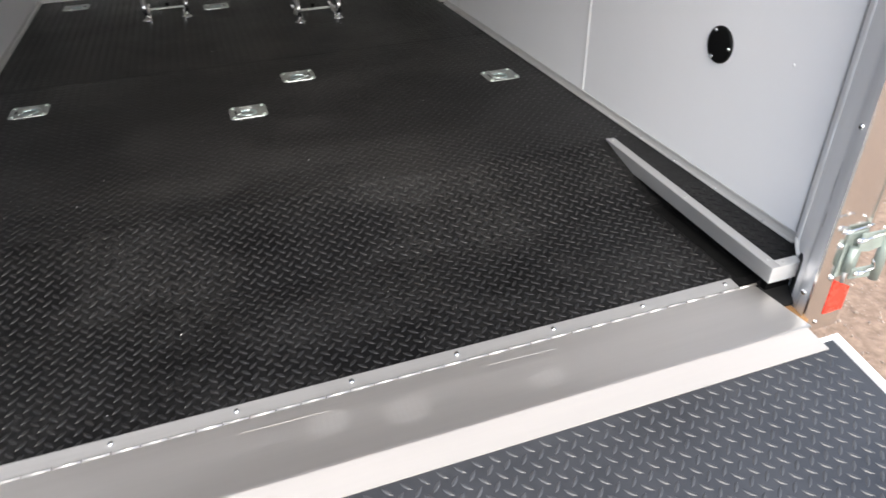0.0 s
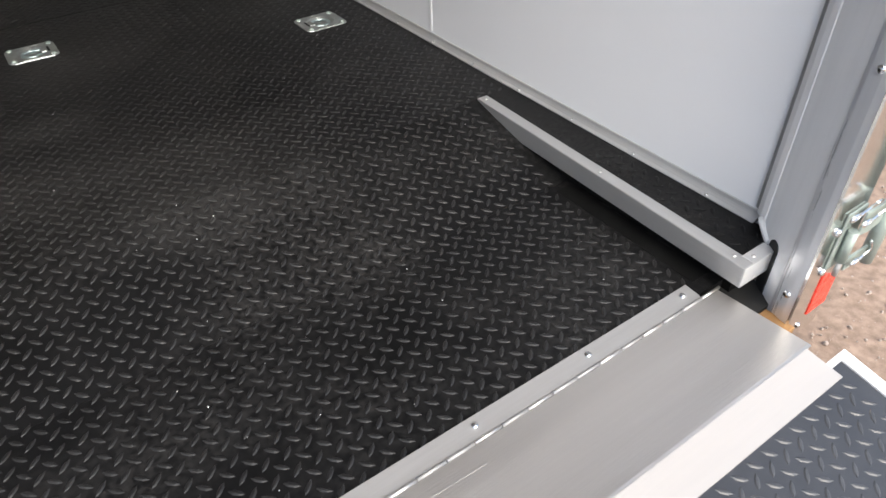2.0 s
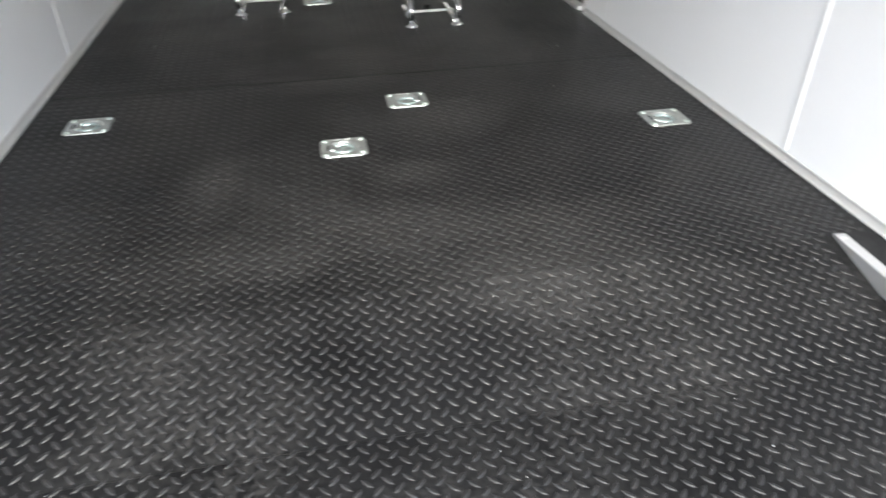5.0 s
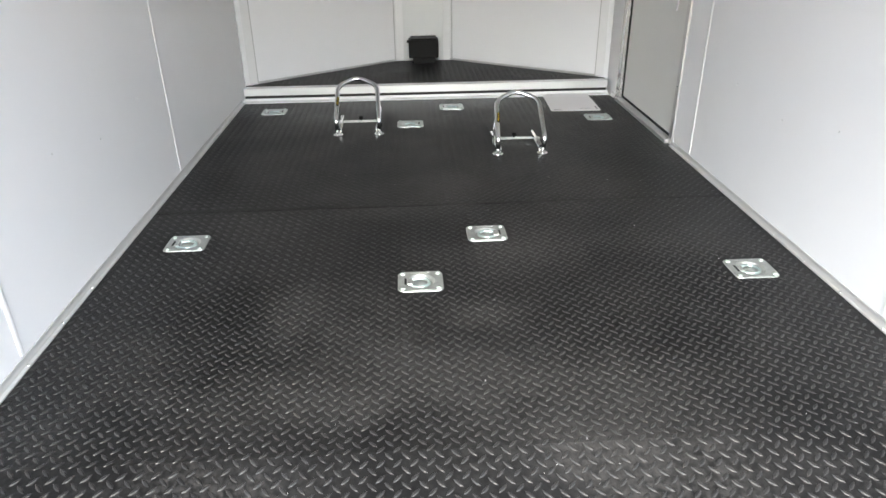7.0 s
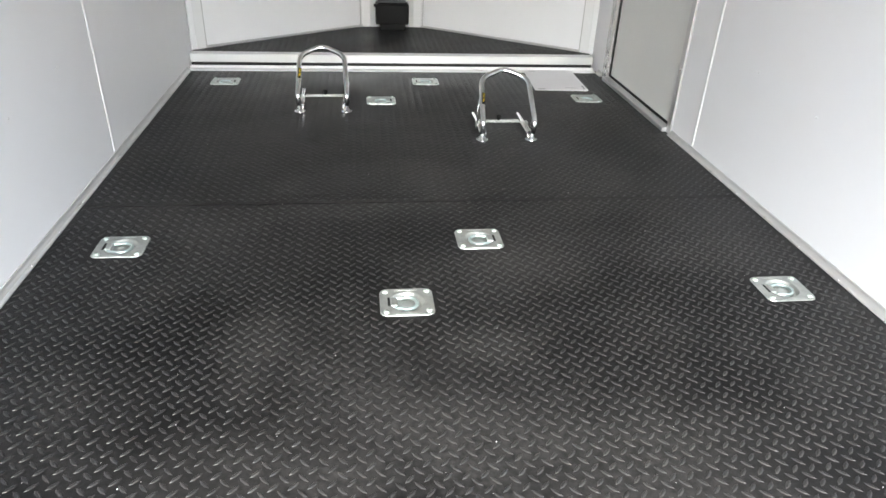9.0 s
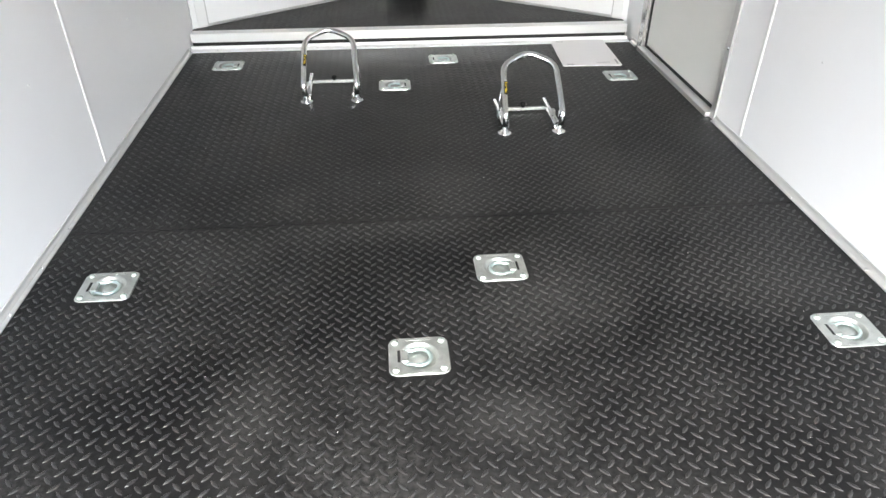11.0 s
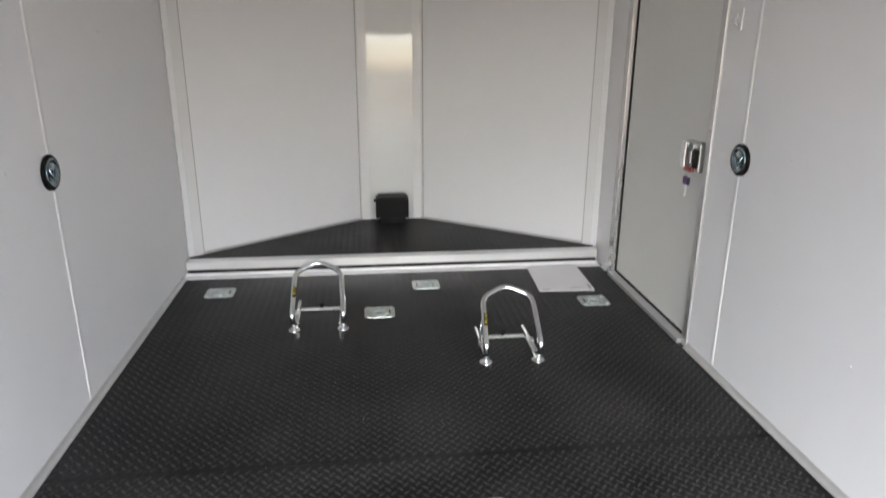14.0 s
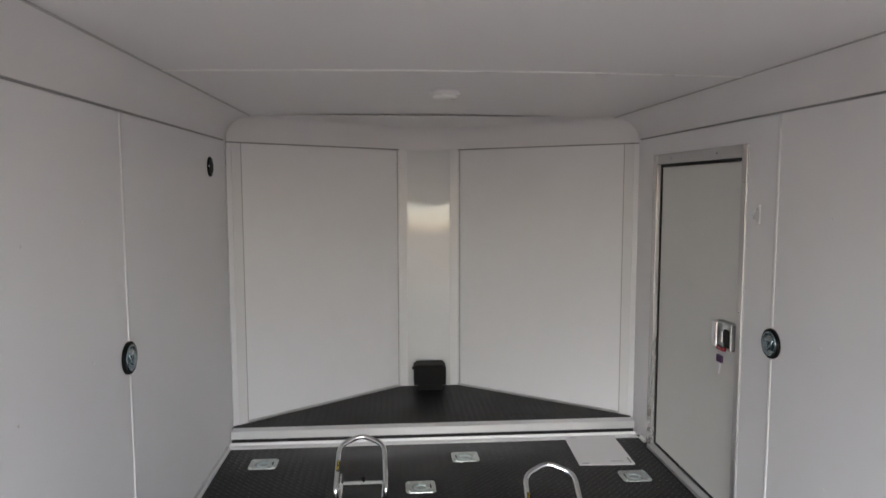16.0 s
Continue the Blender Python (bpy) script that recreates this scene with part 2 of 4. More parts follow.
BLACK.node_tree.nodes["Principled BSDF"].inputs["Specular IOR Level"].default_value = 0.18
SEAL = material("black_seal", (0.012, 0.012, 0.012), 0.7, vary=0.2, scale=30)
RINGZINC = material("blue_zinc", (0.55, 0.66, 0.65), 0.33, metal=0.8, vary=0.15, scale=40)
TEAL = material("tinted_zinc", (0.34, 0.43, 0.47), 0.2, metal=1, vary=0.25, scale=40)
RED = material("red_reflector", (0.75, 0.05, 0.03), 0.25, vary=0.1, scale=60, bump=0.3, bump_scale=500)
RED_LENS = material("red_lens", (0.30, 0.008, 0.015), 0.1, vary=0.2, scale=60, coat=0.8)
PURPLE = material("purple_plastic", (0.06, 0.02, 0.09), 0.4, vary=0.1)
YELLOW = material("yellow_print", (0.75, 0.55, 0.04), 0.4, vary=0.1)
PAPER = material("paper", (0.80, 0.79, 0.80), 0.55, vary=0.02, scale=4)
GREYINK = material("grey_ink", (0.35, 0.35, 0.36), 0.6, vary=0.1)
DOORSKIN = material("door_skin", (0.74, 0.74, 0.71), 0.4, vary=0.02, scale=2, bump=0.12, bump_scale=160)
WOOD = material("raw_plywood", (0.30, 0.16, 0.06), 0.7, vary=0.35, scale=14, bump=0.4, bump_scale=120, stretch=(0.3, 1, 1))
LENS = material("milky_lens", (0.86, 0.86, 0.84), 0.25, vary=0.02)
DIRT = material("dirt_and_gravel", (0.25, 0.172, 0.122), 0.9, vary=0.30, scale=34, bump=0.8, bump_scale=140, tint=(0.30, 0.215, 0.16))
STONE = material("loose_stones", (0.30, 0.23, 0.185), 0.85, vary=0.4, scale=9, bump=0.4, bump_scale=150, tint=(0.45, 0.38, 0.33))
CHASSIS = material("black_chassis_paint", (0.02, 0.02, 0.02), 0.5, vary=0.2, scale=8)
CAULK = material("white_caulk", (0.78, 0.78, 0.76), 0.5, vary=0.05, scale=20, bump=0.3, bump_scale=60)


# ---- mesh helpers ----
def box(bm, lo, hi, bevel=0.0):
    cx, cy, cz = [(a + b) / 2 for a, b in zip(lo, hi)]
    r = bmesh.ops.create_cube(bm, size=1, matrix=Matrix.LocRotScale((cx, cy, cz), None, [abs(b - a) for a, b in zip(lo, hi)]))
    if bevel:
        edges = list({e for v in r["verts"] for e in v.link_edges})
        bmesh.ops.bevel(bm, geom=edges, offset=bevel, segments=2, affect="EDGES", profile=0.5)
    return bm


def boxed(lo, hi, bevel=0.0):
    return box(bmesh.new(), lo, hi, bevel)


def extrude_profile(pts, axis, a, b, bm=None):
    """A closed outline in the plane across an axis ('x' or 'y'), pulled from a to b."""
    bm = bm or bmesh.new()
    put = (lambda p, s: (s, p[0], p[1])) if axis == "x" else (lambda p, s: (p[0], s, p[1])) if axis == "y" else (lambda p, s: (p[0], p[1], s))
    va = [bm.verts.new(put(p, a)) for p in pts]
    vb = [bm.verts.new(put(p, b)) for p in pts]
    n = len(pts)
    bm.faces.new(va)
    bm.faces.new(list(reversed(vb)))
    for i in range(n):
        bm.faces.new((va[i], vb[i], vb[(i + 1) % n], va[(i + 1) % n]))
    bmesh.ops.recalc_face_normals(bm, faces=bm.faces[:])
    return bm


def lathe(profile, m=Matrix(), steps=32, bm=None):
    """Turns (radius, height) points round z, then places it by m."""
    bm = bm or bmesh.new()
    rings = []
    for r, z in profile:
        if r < 1e-6:
            rings.append([bm.verts.new(m @ Vector((0, 0, z)))])
        else:
            rings.append([bm.verts.new(m @ Vector((r * math.cos(2 * math.pi * i / steps), r * math.sin(2 * math.pi * i / steps), z))) for i in range(steps)])
    for a, b in zip(rings, rings[1:]):
        for i in range(steps):
            j = (i + 1) % steps
            if len(a) == 1 and len(b) == 1:
                continue
            if len(a) == 1:
                bm.faces.new((a[0], b[i], b[j]))
            elif len(b) == 1:
                bm.faces.new((a[i], b[0], a[j]))
            else:
                bm.faces.new((a[i], b[i], b[j], a[j]))
    bmesh.ops.recalc_face_normals(bm, faces=bm.faces[:])
    for f in bm.faces:
        f.smooth = True
    return bm


def rounded(points, radius, steps=6):
    """A polyline with its inner corners rounded."""
    pts = [Vector(p) for p in points]
    out = [pts[0]]
    for a, b, c in zip(pts, pts[1:], pts[2:]):
        d1, d2 = (a - b), (c - b)
        r = min(radius, d1.length * 0.48, d2.length * 0.48)
        p, q = b + d1.normalized() * r, b + d2.normalized() * r
        for i in range(steps + 1):
            t = i / steps
            out.append(p * (1 - t) ** 2 + b * 2 * t * (1 - t) + q * t * t)
    return out + [pts[-1]]


def tube(points, radius, steps=12, bm=None):
    bm = bm or bmesh.new()
    pts = [Vector(p) for p in points]
    up, rings = None, []
    for i, p in enumerate(pts):
        d = (pts[min(i + 1, len(pts) - 1)] - pts[max(i - 1, 0)]).normalized()
        if up is None:
            up = d.orthogonal().normalized()
        up = (up - d * up.dot(d)).normalized()
        side = d.cross(up)
        rings.append([bm.verts.new(p + radius * (math.cos(2 * math.pi * k / steps) * up + math.sin(2 * math.pi * k / steps) * side)) for k in range(steps)])
    for a, b in zip(rings, rings[1:]):
        for k in range(steps):
            f = bm.faces.new((a[k], a[(k + 1) % steps], b[(k + 1) % steps], b[k]))
            f.smooth = True
    bm.faces.new(list(reversed(rings[0])))
    bm.faces.new(rings[-1])
    bmesh.ops.recalc_face_normals(bm, faces=bm.faces[:])
    return bm


def finish(ob_name, bm, mat):
    me = bpy.data.meshes.new(ob_name)
    bm.to_mesh(me)
    bm.free()
    me.materials.append(mat)
    return me


def part(name, bm, mat, parent=None, label=""):
    ob = new(name, finish(name, bm, mat))
    if parent:
        ob.parent = parent
    if label:
        ob["label"] = label
    return ob


def thing(name, label, category, group="", kind="", at=(0, 0, 0)):
    ob = new(name)
    ob.location = at
    ob.empty_display_size = 0.05
    return tagged(ob, label, category, group, kind)


def setting(name, bm, mat, label, category):
    return tagged(part(name, bm, mat), label, category, "", "structure")


def screw(m, r=0.006):
    return lathe([(r, 0), (r, r * 0.25), (r * 0.75, r * 0.6), (0, r * 0.72)], m, 10)


def treads(name, parent, x0, x1, y0, y1, m=Matrix(), holes=(), keep=None, mat=None, origin=None, single=None):
    """The raised bars of a tread plate, on a lattice turned by 45 degrees; those in the stretch `single` are parts of their own."""
    step, length, width, height = 0.0265, 0.0295, 0.0086, 0.0015
    base = np.array([(-.5, 0), (-.2, .5), (.2, .5), (.5, 0), (.2, -.5), (-.2, -.5)])
    lo = base * (length, width)
    hi = base * (length * 0.80, width * 0.45)
    shape = np.concatenate([np.c_[lo, np.zeros(6)], np.c_[hi, np.full(6, height)]])
    r = math.sqrt(0.5)
    turns = [np.array([(r, r, 0), (-r, r, 0), (0, 0, 1)]), np.array([(r, -r, 0), (r, r, 0), (0, 0, 1)])]
    bar = [(11, 10, 9, 8, 7, 6)] + [(k, 6 + k, 6 + (k + 1) % 6, (k + 1) % 6) for k in range(6)]
    verts, faces, count, lone = [], [], 0, []
    span = int((x1 - x0 + y1 - y0) / step) + 60
    cx, cy = origin or ((x0 + x1) / 2, (y0 + y1) / 2)
    for i in range(-span, span):
        for j in range(-span, span):
            x, y = cx + step * r * (i + j), cy + step * r * (j - i)
            if not (x0 + 0.011 < x < x1 - 0.011 and y0 + 0.011 < y < y1 - 0.011):
                continue
            if any(abs(x - hx) < hw and abs(y - hy) < hh for hx, hy, hw, hh in holes) or (keep and not keep(x, y)):
                continue
            if single and single[0] < x < single[1] and single[2] < y < single[3]:
                lone.append((x, y, (i + j) % 2))
                continue
            verts.append(shape @ turns[(i + j) % 2] + (x, y, 0))
            b = count * 12
            faces += [tuple(b + q for q in f) for f in bar]
            count += 1
    me = bpy.data.meshes.new(name)
    v = np.concatenate(verts) @ np.array(m.to_3x3()).T + np.array(m.translation)
    me.from_pydata(v.tolist(), [], faces)
    bm = bmesh.new()
    bm.from_mesh(me)
    bmesh.ops.recalc_face_normals(bm, faces=bm.faces[:])
    bm.to_mesh(me)
    bm.free()
    me.materials.append(mat or TREAD)
    if lone:
        bars = []
        for q in (0, 1):
            one = bpy.data.meshes.new("tread_bar")
            one.from_pydata((shape @ turns[q]).tolist(), [], bar)
            one.flip_normals() if one.polygons[0].normal.z < 0 else None
            one.materials.append(mat or TREAD)
            bars.append(one)
        for x, y, q in lone:
            piece = new("tread_bar", bars[q])
            piece.parent = parent
            piece.matrix_basis = m @ Matrix.Translation((x, y, 0))
    ob = new(name, me)
    ob.parent = parent
    return tagged(ob, "raised diamond tread bars of black rubber", "", "", "stuff")


# ---- plan, in metres ----
W = 1.2                      # half the inner width
SIDE = {-1: 1.198, 1: 1.212}  # inner faces of the left and the right wall
REAR, FRONT = 1.965, 6.07    # ends of the side walls
NOSE_Y, NOSE_X = 6.85, 0.205
WALL_TOP, CEIL_EDGE, CEIL_MID = 1.745, 1.885, 1.895
SEAMS = (3.17, 4.63)
TOP = {-1: 1.745, 1: 1.757}     # where the coves start
SHIFT = {-1: 0.0, 1: 0.018}  # the right wall's seams sit a little further in
BREAK, CREASE, SILL, DROP = 2.77, 2.41, 1.985, 0.0745   # where the floor tips down, runs level again and ends, and by how much
STAGE = 0.076                # height of the nose platform
GROUND = -0.40
SCRATCHES = [(0.26, 1.908, 0.433, 1.902), (-0.31, 1.902, -0.118, 1.898)]
RINGS = [(-0.967, 3.893, 180), (-0.115, 3.541, 180), (0.143, 3.893, 0), (0.996, 3.546, 180),
         (-0.953, 5.728, 0), (0.136, 5.742, 180), (-0.124, 5.387, 0), (0.977, 5.428, 180)]

# ---- ground ----
bm = bmesh.new()
bmesh.ops.create_grid(bm, x_segments=90, y_segments=90, size=5.0)
for v in bm.verts:
    v.co.z = 0.012 * noise.noise(v.co * 1.3) + 0.006 * noise.noise(v.co * 5)
edge = [e for e in bm.edges if e.is_boundary]
far = bmesh.ops.extrude_edge_only(bm, edges=edge)["geom"]
for v in far:
    if isinstance(v, bmesh.types.BMVert):
        v.co.x, v.co.y, v.co.z = v.co.x * 300, v.co.y * 300, 0
ground = setting("ground", bm, DIRT, "light brown dirt and gravel yard", "ground")
ground.location = (0, 1.0, GROUND)

def scatter(name, places, mat):
    """Many small lumps in one mesh; places: x, y, z and size."""
    t = bmesh.new()
    bmesh.ops.create_icosphere(t, subdivisions=1, radius=1)
    shape = np.array([v.co[:] for v in t.verts])
    faces = [[v.index for v in f.verts] for f in t.faces]
    t.free()
    verts, polys = [], []
    for k, (x, y, z, size) in enumerate(places):
        turn = np.array(Euler(rng.uniform(0, 6, 3)).to_matrix())
        verts.append((shape * (size, size * rng.uniform(.6, 1), size * rng.uniform(.5, .8))) @ turn.T + (x, y, z))
        polys += [[i + k * len(shape) for i in f] for f in faces]
    me = bpy.data.meshes.new(name)
    me.from_pydata(np.concatenate(verts).tolist(), [], polys)
    me.materials.append(mat)
    return new(name, me)


rng = np.random.default_rng(3)
places = []
for _ in range(14000):
    size = 0.0015 + 0.0065 * rng.random() ** 6
    places.append((1.15 + 2.2 * rng.random() ** 1.4, rng.uniform(0.2, 4.2), GROUND + size * 0.4, size))
tagged(scatter("loose_gravel", places, STONE), "small loose pale stones lying on the dirt", "gravel", "", "stuff")

# ---- floor ----
def holed_floor(x0, x1, y0, y1, holes, depth):
    """A slab with square holes through its top."""
    bm = bmesh.new()
    xs = sorted({x0, x1, *[h[0] - h[2] for h in holes], *[h[0] + h[2] for h in holes]})
    ys = sorted({y0, y1, *[h[1] - h[3] for h in holes], *[h[1] + h[3] for h in holes]})
    for xa, xb in zip(xs, xs[1:]):
        for ya, yb in zip(ys, ys[1:]):
            mx, my = (xa + xb) / 2, (ya + yb) / 2
            if any(abs(mx - h[0]) < h[2] and abs(my - h[1]) < h[3] for h in holes):
                continue
            bm.faces.new([bm.verts.new(p) for p in ((xa, ya, 0), (xb, ya, 0), (xb, yb, 0), (xa, yb, 0))])
    bmesh.ops.remove_doubles(bm, verts=bm.verts[:], dist=1e-5)
    low = bmesh.ops.extrude_face_region(bm, geom=bm.faces[:])["geom"]
    for v in low:
        if isinstance(v, bmesh.types.BMVert):
            v.co.z -= depth
    bmesh.ops.recalc_face_normals(bm, faces=bm.faces[:])
    return bm


cups = [(x, y, 0.056, 0.056) for x, y, _ in RINGS]
plates = [(x, y, 0.086, 0.077) for x, y, _ in RINGS]
JOINT = 4.18
floor = thing("floor", "black rubber diamond tread floor matting, scuffed and dusty", "floor", "", "structure")
part("mat", holed_floor(-W, W + 0.012, BREAK, JOINT - 0.0025, [c for c in cups if c[1] < JOINT], 0.03), RUBBER, floor)
part("mat", holed_floor(-W, W + 0.012, JOINT + 0.0025, 5.99, [c for c in cups if c[1] > JOINT], 0.03), RUBBER, floor)
part("subfloor", boxed((-W, BREAK - 0.02, -0.075), (W, NOSE_Y, -0.031)), WOOD, floor)
treads("tread", floor, -W + 0.015, W - 0.015, BREAK - 0.009, JOINT + 0.001, holes=plates, origin=(0, 2.85), single=(-0.25, 0.35, 2.80, 3.15))
treads("tread", floor, -W + 0.015, W - 0.015, JOINT - 0.001, 5.95, holes=plates, origin=(0, 2.854))
slope = math.atan2(DROP, BREAK - CREASE)
slope_len = math.hypot(DROP, BREAK - CREASE)
slope_m = Matrix.Translation((0, BREAK, 0)) @ Matrix.Rotation(slope, 4, "X")
level_m = Matrix.Translation((0, 0, -DROP))


def floor_z(y):
    """Height of the matting at a place along the trailer."""
    return -DROP * min(1.0, max(0.0, (BREAK - y) / (BREAK - CREASE)))


floor_slope = thing("floor_slope", "black rubber tread floor tipping down towards the rear", "floor", "", "structure")
bm = boxed((-W, -slope_len, -0.03), (W, 0, 0))
bm.transform(slope_m)
part("mat", bm, RUBBER, floor_slope)
treads("tread", floor_slope, -1.056, 1.056, -slope_len - 0.006, 0.016, slope_m, origin=(0, 0.08), single=(-0.15, 0.45, -0.355, -0.02))
floor_tail = thing("floor_tail", "level black rubber tread floor before the rear sill", "floor", "", "structure")
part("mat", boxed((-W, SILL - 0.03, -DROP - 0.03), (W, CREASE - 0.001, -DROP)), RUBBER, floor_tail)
for s in (-1, 1):
    # plain black strip standing in for the ledge's shadow on the matting
    part("edge_shade", boxed((min(s * 1.028, s * 1.0755), SILL, -DROP - 0.004), (max(s * 1.028, s * 1.0755), CREASE - 0.02, -DROP + 0.0012)), BLACK, floor_tail, "black strip painted in for the shade along the ledge")
treads("tread", floor_tail, -1.034, 1.034, SILL - 0.006, CREASE + 0.012, level_m, origin=(0, CREASE + 0.08 + slope_len), single=(-0.05, 0.53, 2.02, 2.38))

# chassis beam under the rear sill
setting("rear_beam", boxed((-1.03, 1.74, -0.30), (1.03, 1.97, -0.115)), CHASSIS, "black painted steel rear cross beam", "beam")
setting("chassis", boxed((-1.22, 1.97, -0.28), (1.22, 6.7, -0.115)), CHASSIS, "black painted steel trailer chassis", "chassis")

# ---- side walls ----
DOOR_Y0, DOOR_Y1, DOOR_Z0, DOOR_Z1 = 4.892, 5.814, 0.012, 1.606


def side_wall(name, s, openings):
    """Wall slab with inner sheet panels, seam strips and floor angle."""
    wall = thing(name, "smooth white sheet side wall of a cargo trailer", "wall", "", "structure")
    W, WALL_TOP = SIDE[s], TOP[s]
    seams = [y + SHIFT[s] for y in SEAMS]
    x0, x1 = s * (W + 0.004), s * (W + 0.04)
    top, foot = 1.93, -0.16
    spans = [(REAR, FRONT + 0.09, foot, top)]
    if openings:
        spans = [(REAR, DOOR_Y0, foot, top), (DOOR_Y1, FRONT + 0.09, foot, top), (DOOR_Y0, DOOR_Y1, DOOR_Z1, top), (DOOR_Y0, DOOR_Y1, foot, DOOR_Z0)]
    bm = bmesh.new()
    for ya, yb, za, zb in spans:
        box(bm, (min(x0, x1), ya, za), (max(x0, x1), yb, zb))
    part("slab", bm, WHITE, wall)
    cuts = (REAR, *seams, FRONT)
    for ya, yb in zip(cuts, cuts[1:]):
        bm = bmesh.new()
        lo, hi = min(s * W, x0), max(s * W, x0)
        if openings and yb == FRONT:
            for a, b, c, d in ((ya, DOOR_Y0, 0, WALL_TOP), (DOOR_Y1, yb, 0, WALL_TOP), (DOOR_Y0, DOOR_Y1, DOOR_Z1, WALL_TOP)):
                box(bm, (lo, a, c), (hi, b, d))
        else:
            box(bm, (lo, ya + 0.001, -0.08 if yb == seams[0] else 0), (hi, yb - 0.001, WALL_TOP))
        part("panel", bm, WHITE, wall)
    for y in seams:
        bm = extrude_profile([(s * W, y - 0.011), (s * (W - 0.003), y - 0.008), (s * (W - 0.004), y), (s * (W - 0.003), y + 0.008), (s * W, y + 0.011)], "z", 0.03, WALL_TOP)
        part("seam_strip", bm, WHITE_TRIM, wall, "raised white seam strip")
    # dark joint strip under the cove
    part("top_strip", boxed((min(s * W, s * (W - 0.004)), REAR, WALL_TOP - 0.004), (max(s * W, s * (W - 0.004)), FRONT, WALL_TOP + 0.004)), DARK_TRIM, wall, "dark grey joint strip")
    # screws dotted over the sheets
    for y in (2.2, 2.75, 3.55, 3.95, 4.3, 5.2):
        for z in (0.42, 0.9, 1.35):
            if openings and DOOR_Y0 - 0.08 < y < DOOR_Y1 + 0.08:
                continue
            yy = y + 0.05 * math.sin(7 * y + 3 * z)
            part("screw", screw(pose(s * W, yy, z + 0.04 * math.cos(9 * y), 0, -90 * s), 0.0042), WHITE_TRIM, wall)
    return wall


wall_left = side_wall("wall_left", -1, False)
wall_right = side_wall("wall_right", 1, True)


def floor_angle(name, s, y0, y1):
    """The coved angle trim where a wall meets the floor, with its screws."""
    t = thing(name, "grey aluminium angle trim screwed along the floor edge", "trim", "", "structure")
    W = SIDE[s]
    pts = [(s * W, 0), (s * (W - 0.0215), 0), (s * (W - 0.022), 0.0035), (s * (W - 0.012), 0.006), (s * (W - 0.0075), 0.010), (s * (W - 0.0050), 0.014), (s * (W - 0.0035), 0.0225), (s * W, 0.023)]
    part("angle", extrude_profile(pts, "y", y0, y1), GREY_TRIM, t)
    y = y0 + 0.12
    while y < y1:
        part("screw", screw(pose(s * (W - 0.0165), y, 0.0046, 0, s * -14), 0.0045), CHROME, t)
        y += 0.21
    return t


floor_angle("baseboard", -1, REAR + 0.02, 5.95)
floor_angle("baseboard", 1, REAR + 0.02, 4.86)
floor_angle("baseboard", 1, 5.865, 5.95)

# ---- ceiling with coves ----
bm = bmesh.new()
for s in (-1, 1):
    prof = []
    for i in range(9):
        a = i / 8
        x = SIDE[s] - 0.002 - (SIDE[s] - W + 0.155) * (1 - math.cos(a * math.pi / 2)) ** 0.9
        z = TOP[s] + (CEIL_EDGE - TOP[s]) * math.sin(a * math.pi / 2) ** 0.9
        prof.append((s * x, z))
    for (xa, za), (xb, zb) in zip(prof, prof[1:]):
        f = bm.faces.new([bm.verts.new(p) for p in ((xa, 1.80, za), (xb, 1.80, zb), (xb, FRONT + 0.03, zb), (xa, FRONT + 0.03, za))])
        f.smooth = True
bmesh.ops.remove_doubles(bm, verts=bm.verts[:], dist=1e-5)
setting("ceiling_cove", bm, CEIL, "white curved cove between wall and ceiling", "ceiling")

EDGE_X = W - 0.157
CEIL_CUTS = (1.80, SEAMS[0], SEAMS[1], FRONT + 0.03)
bm = bmesh.new()
for ya, yb in zip(CEIL_CUTS, CEIL_CUTS[1:]):
    n = 14
    row = [(EDGE_X * (2 * i / n - 1)) for i in range(n + 1)]
    for xa, xb in zip(row, row[1:]):
        za, zb = [CEIL_MID - (CEIL_MID - CEIL_EDGE) * (x / EDGE_X) ** 2 for x in (xa, xb)]
        f = bm.faces.new([bm.verts.new(p) for p in ((xa, ya, za), (xb, ya, zb), (xb, yb, zb), (xa, yb, za))])
        f.smooth = True
bmesh.ops.remove_doubles(bm, verts=bm.verts[:], dist=1e-5)
box(bm, (-W - 0.06, 1.76, 1.945), (W + 0.06, 6.98, 1.99))
setting("ceiling", bm, CEIL, "white ceiling sheets of a cargo trailer", "ceiling")
for k, y in enumerate(CEIL_CUTS[1:]):
    n, bm = 14, bmesh.new()
    for i in range(n):
        xa, xb = EDGE_X * (2 * i / n - 1), EDGE_X * (2 * (i + 1) / n - 1)
        za, zb = [CEIL_MID - (CEIL_MID - CEIL_EDGE) * (x / EDGE_X) ** 2 - 0.0035 for x in (xa, xb)]
        f = bm.faces.new([bm.verts.new(p) for p in ((xa, y - 0.009, za), (xb, y - 0.009, zb), (xb, y + 0.009, zb), (xa, y + 0.009, za))])
    bmesh.ops.remove_doubles(bm, verts=bm.verts[:], dist=1e-5)
    up = bmesh.ops.extrude_face_region(bm, geom=bm.faces[:])["geom"]
    for v in up:
        if isinstance(v, bmesh.types.BMVert):
            v.co.z += 0.003
    bmesh.ops.recalc_face_normals(bm, faces=bm.faces[:])
    setting("ceiling_trim", bm, CEIL_STRIP if k < 2 else CEIL, "thin strip across a ceiling joint", "trim")
for s in (-1, 1):
    setting("ceiling_trim", boxed((min(s * EDGE_X, s * (EDGE_X + 0.008)), 1.82, CEIL_EDGE - 0.005), (max(s * EDGE_X, s * (EDGE_X + 0.008)), FRONT, CEIL_EDGE - 0.001)), SOFT_JOINT,
            "thin grey strip along the ceiling edge", "trim")

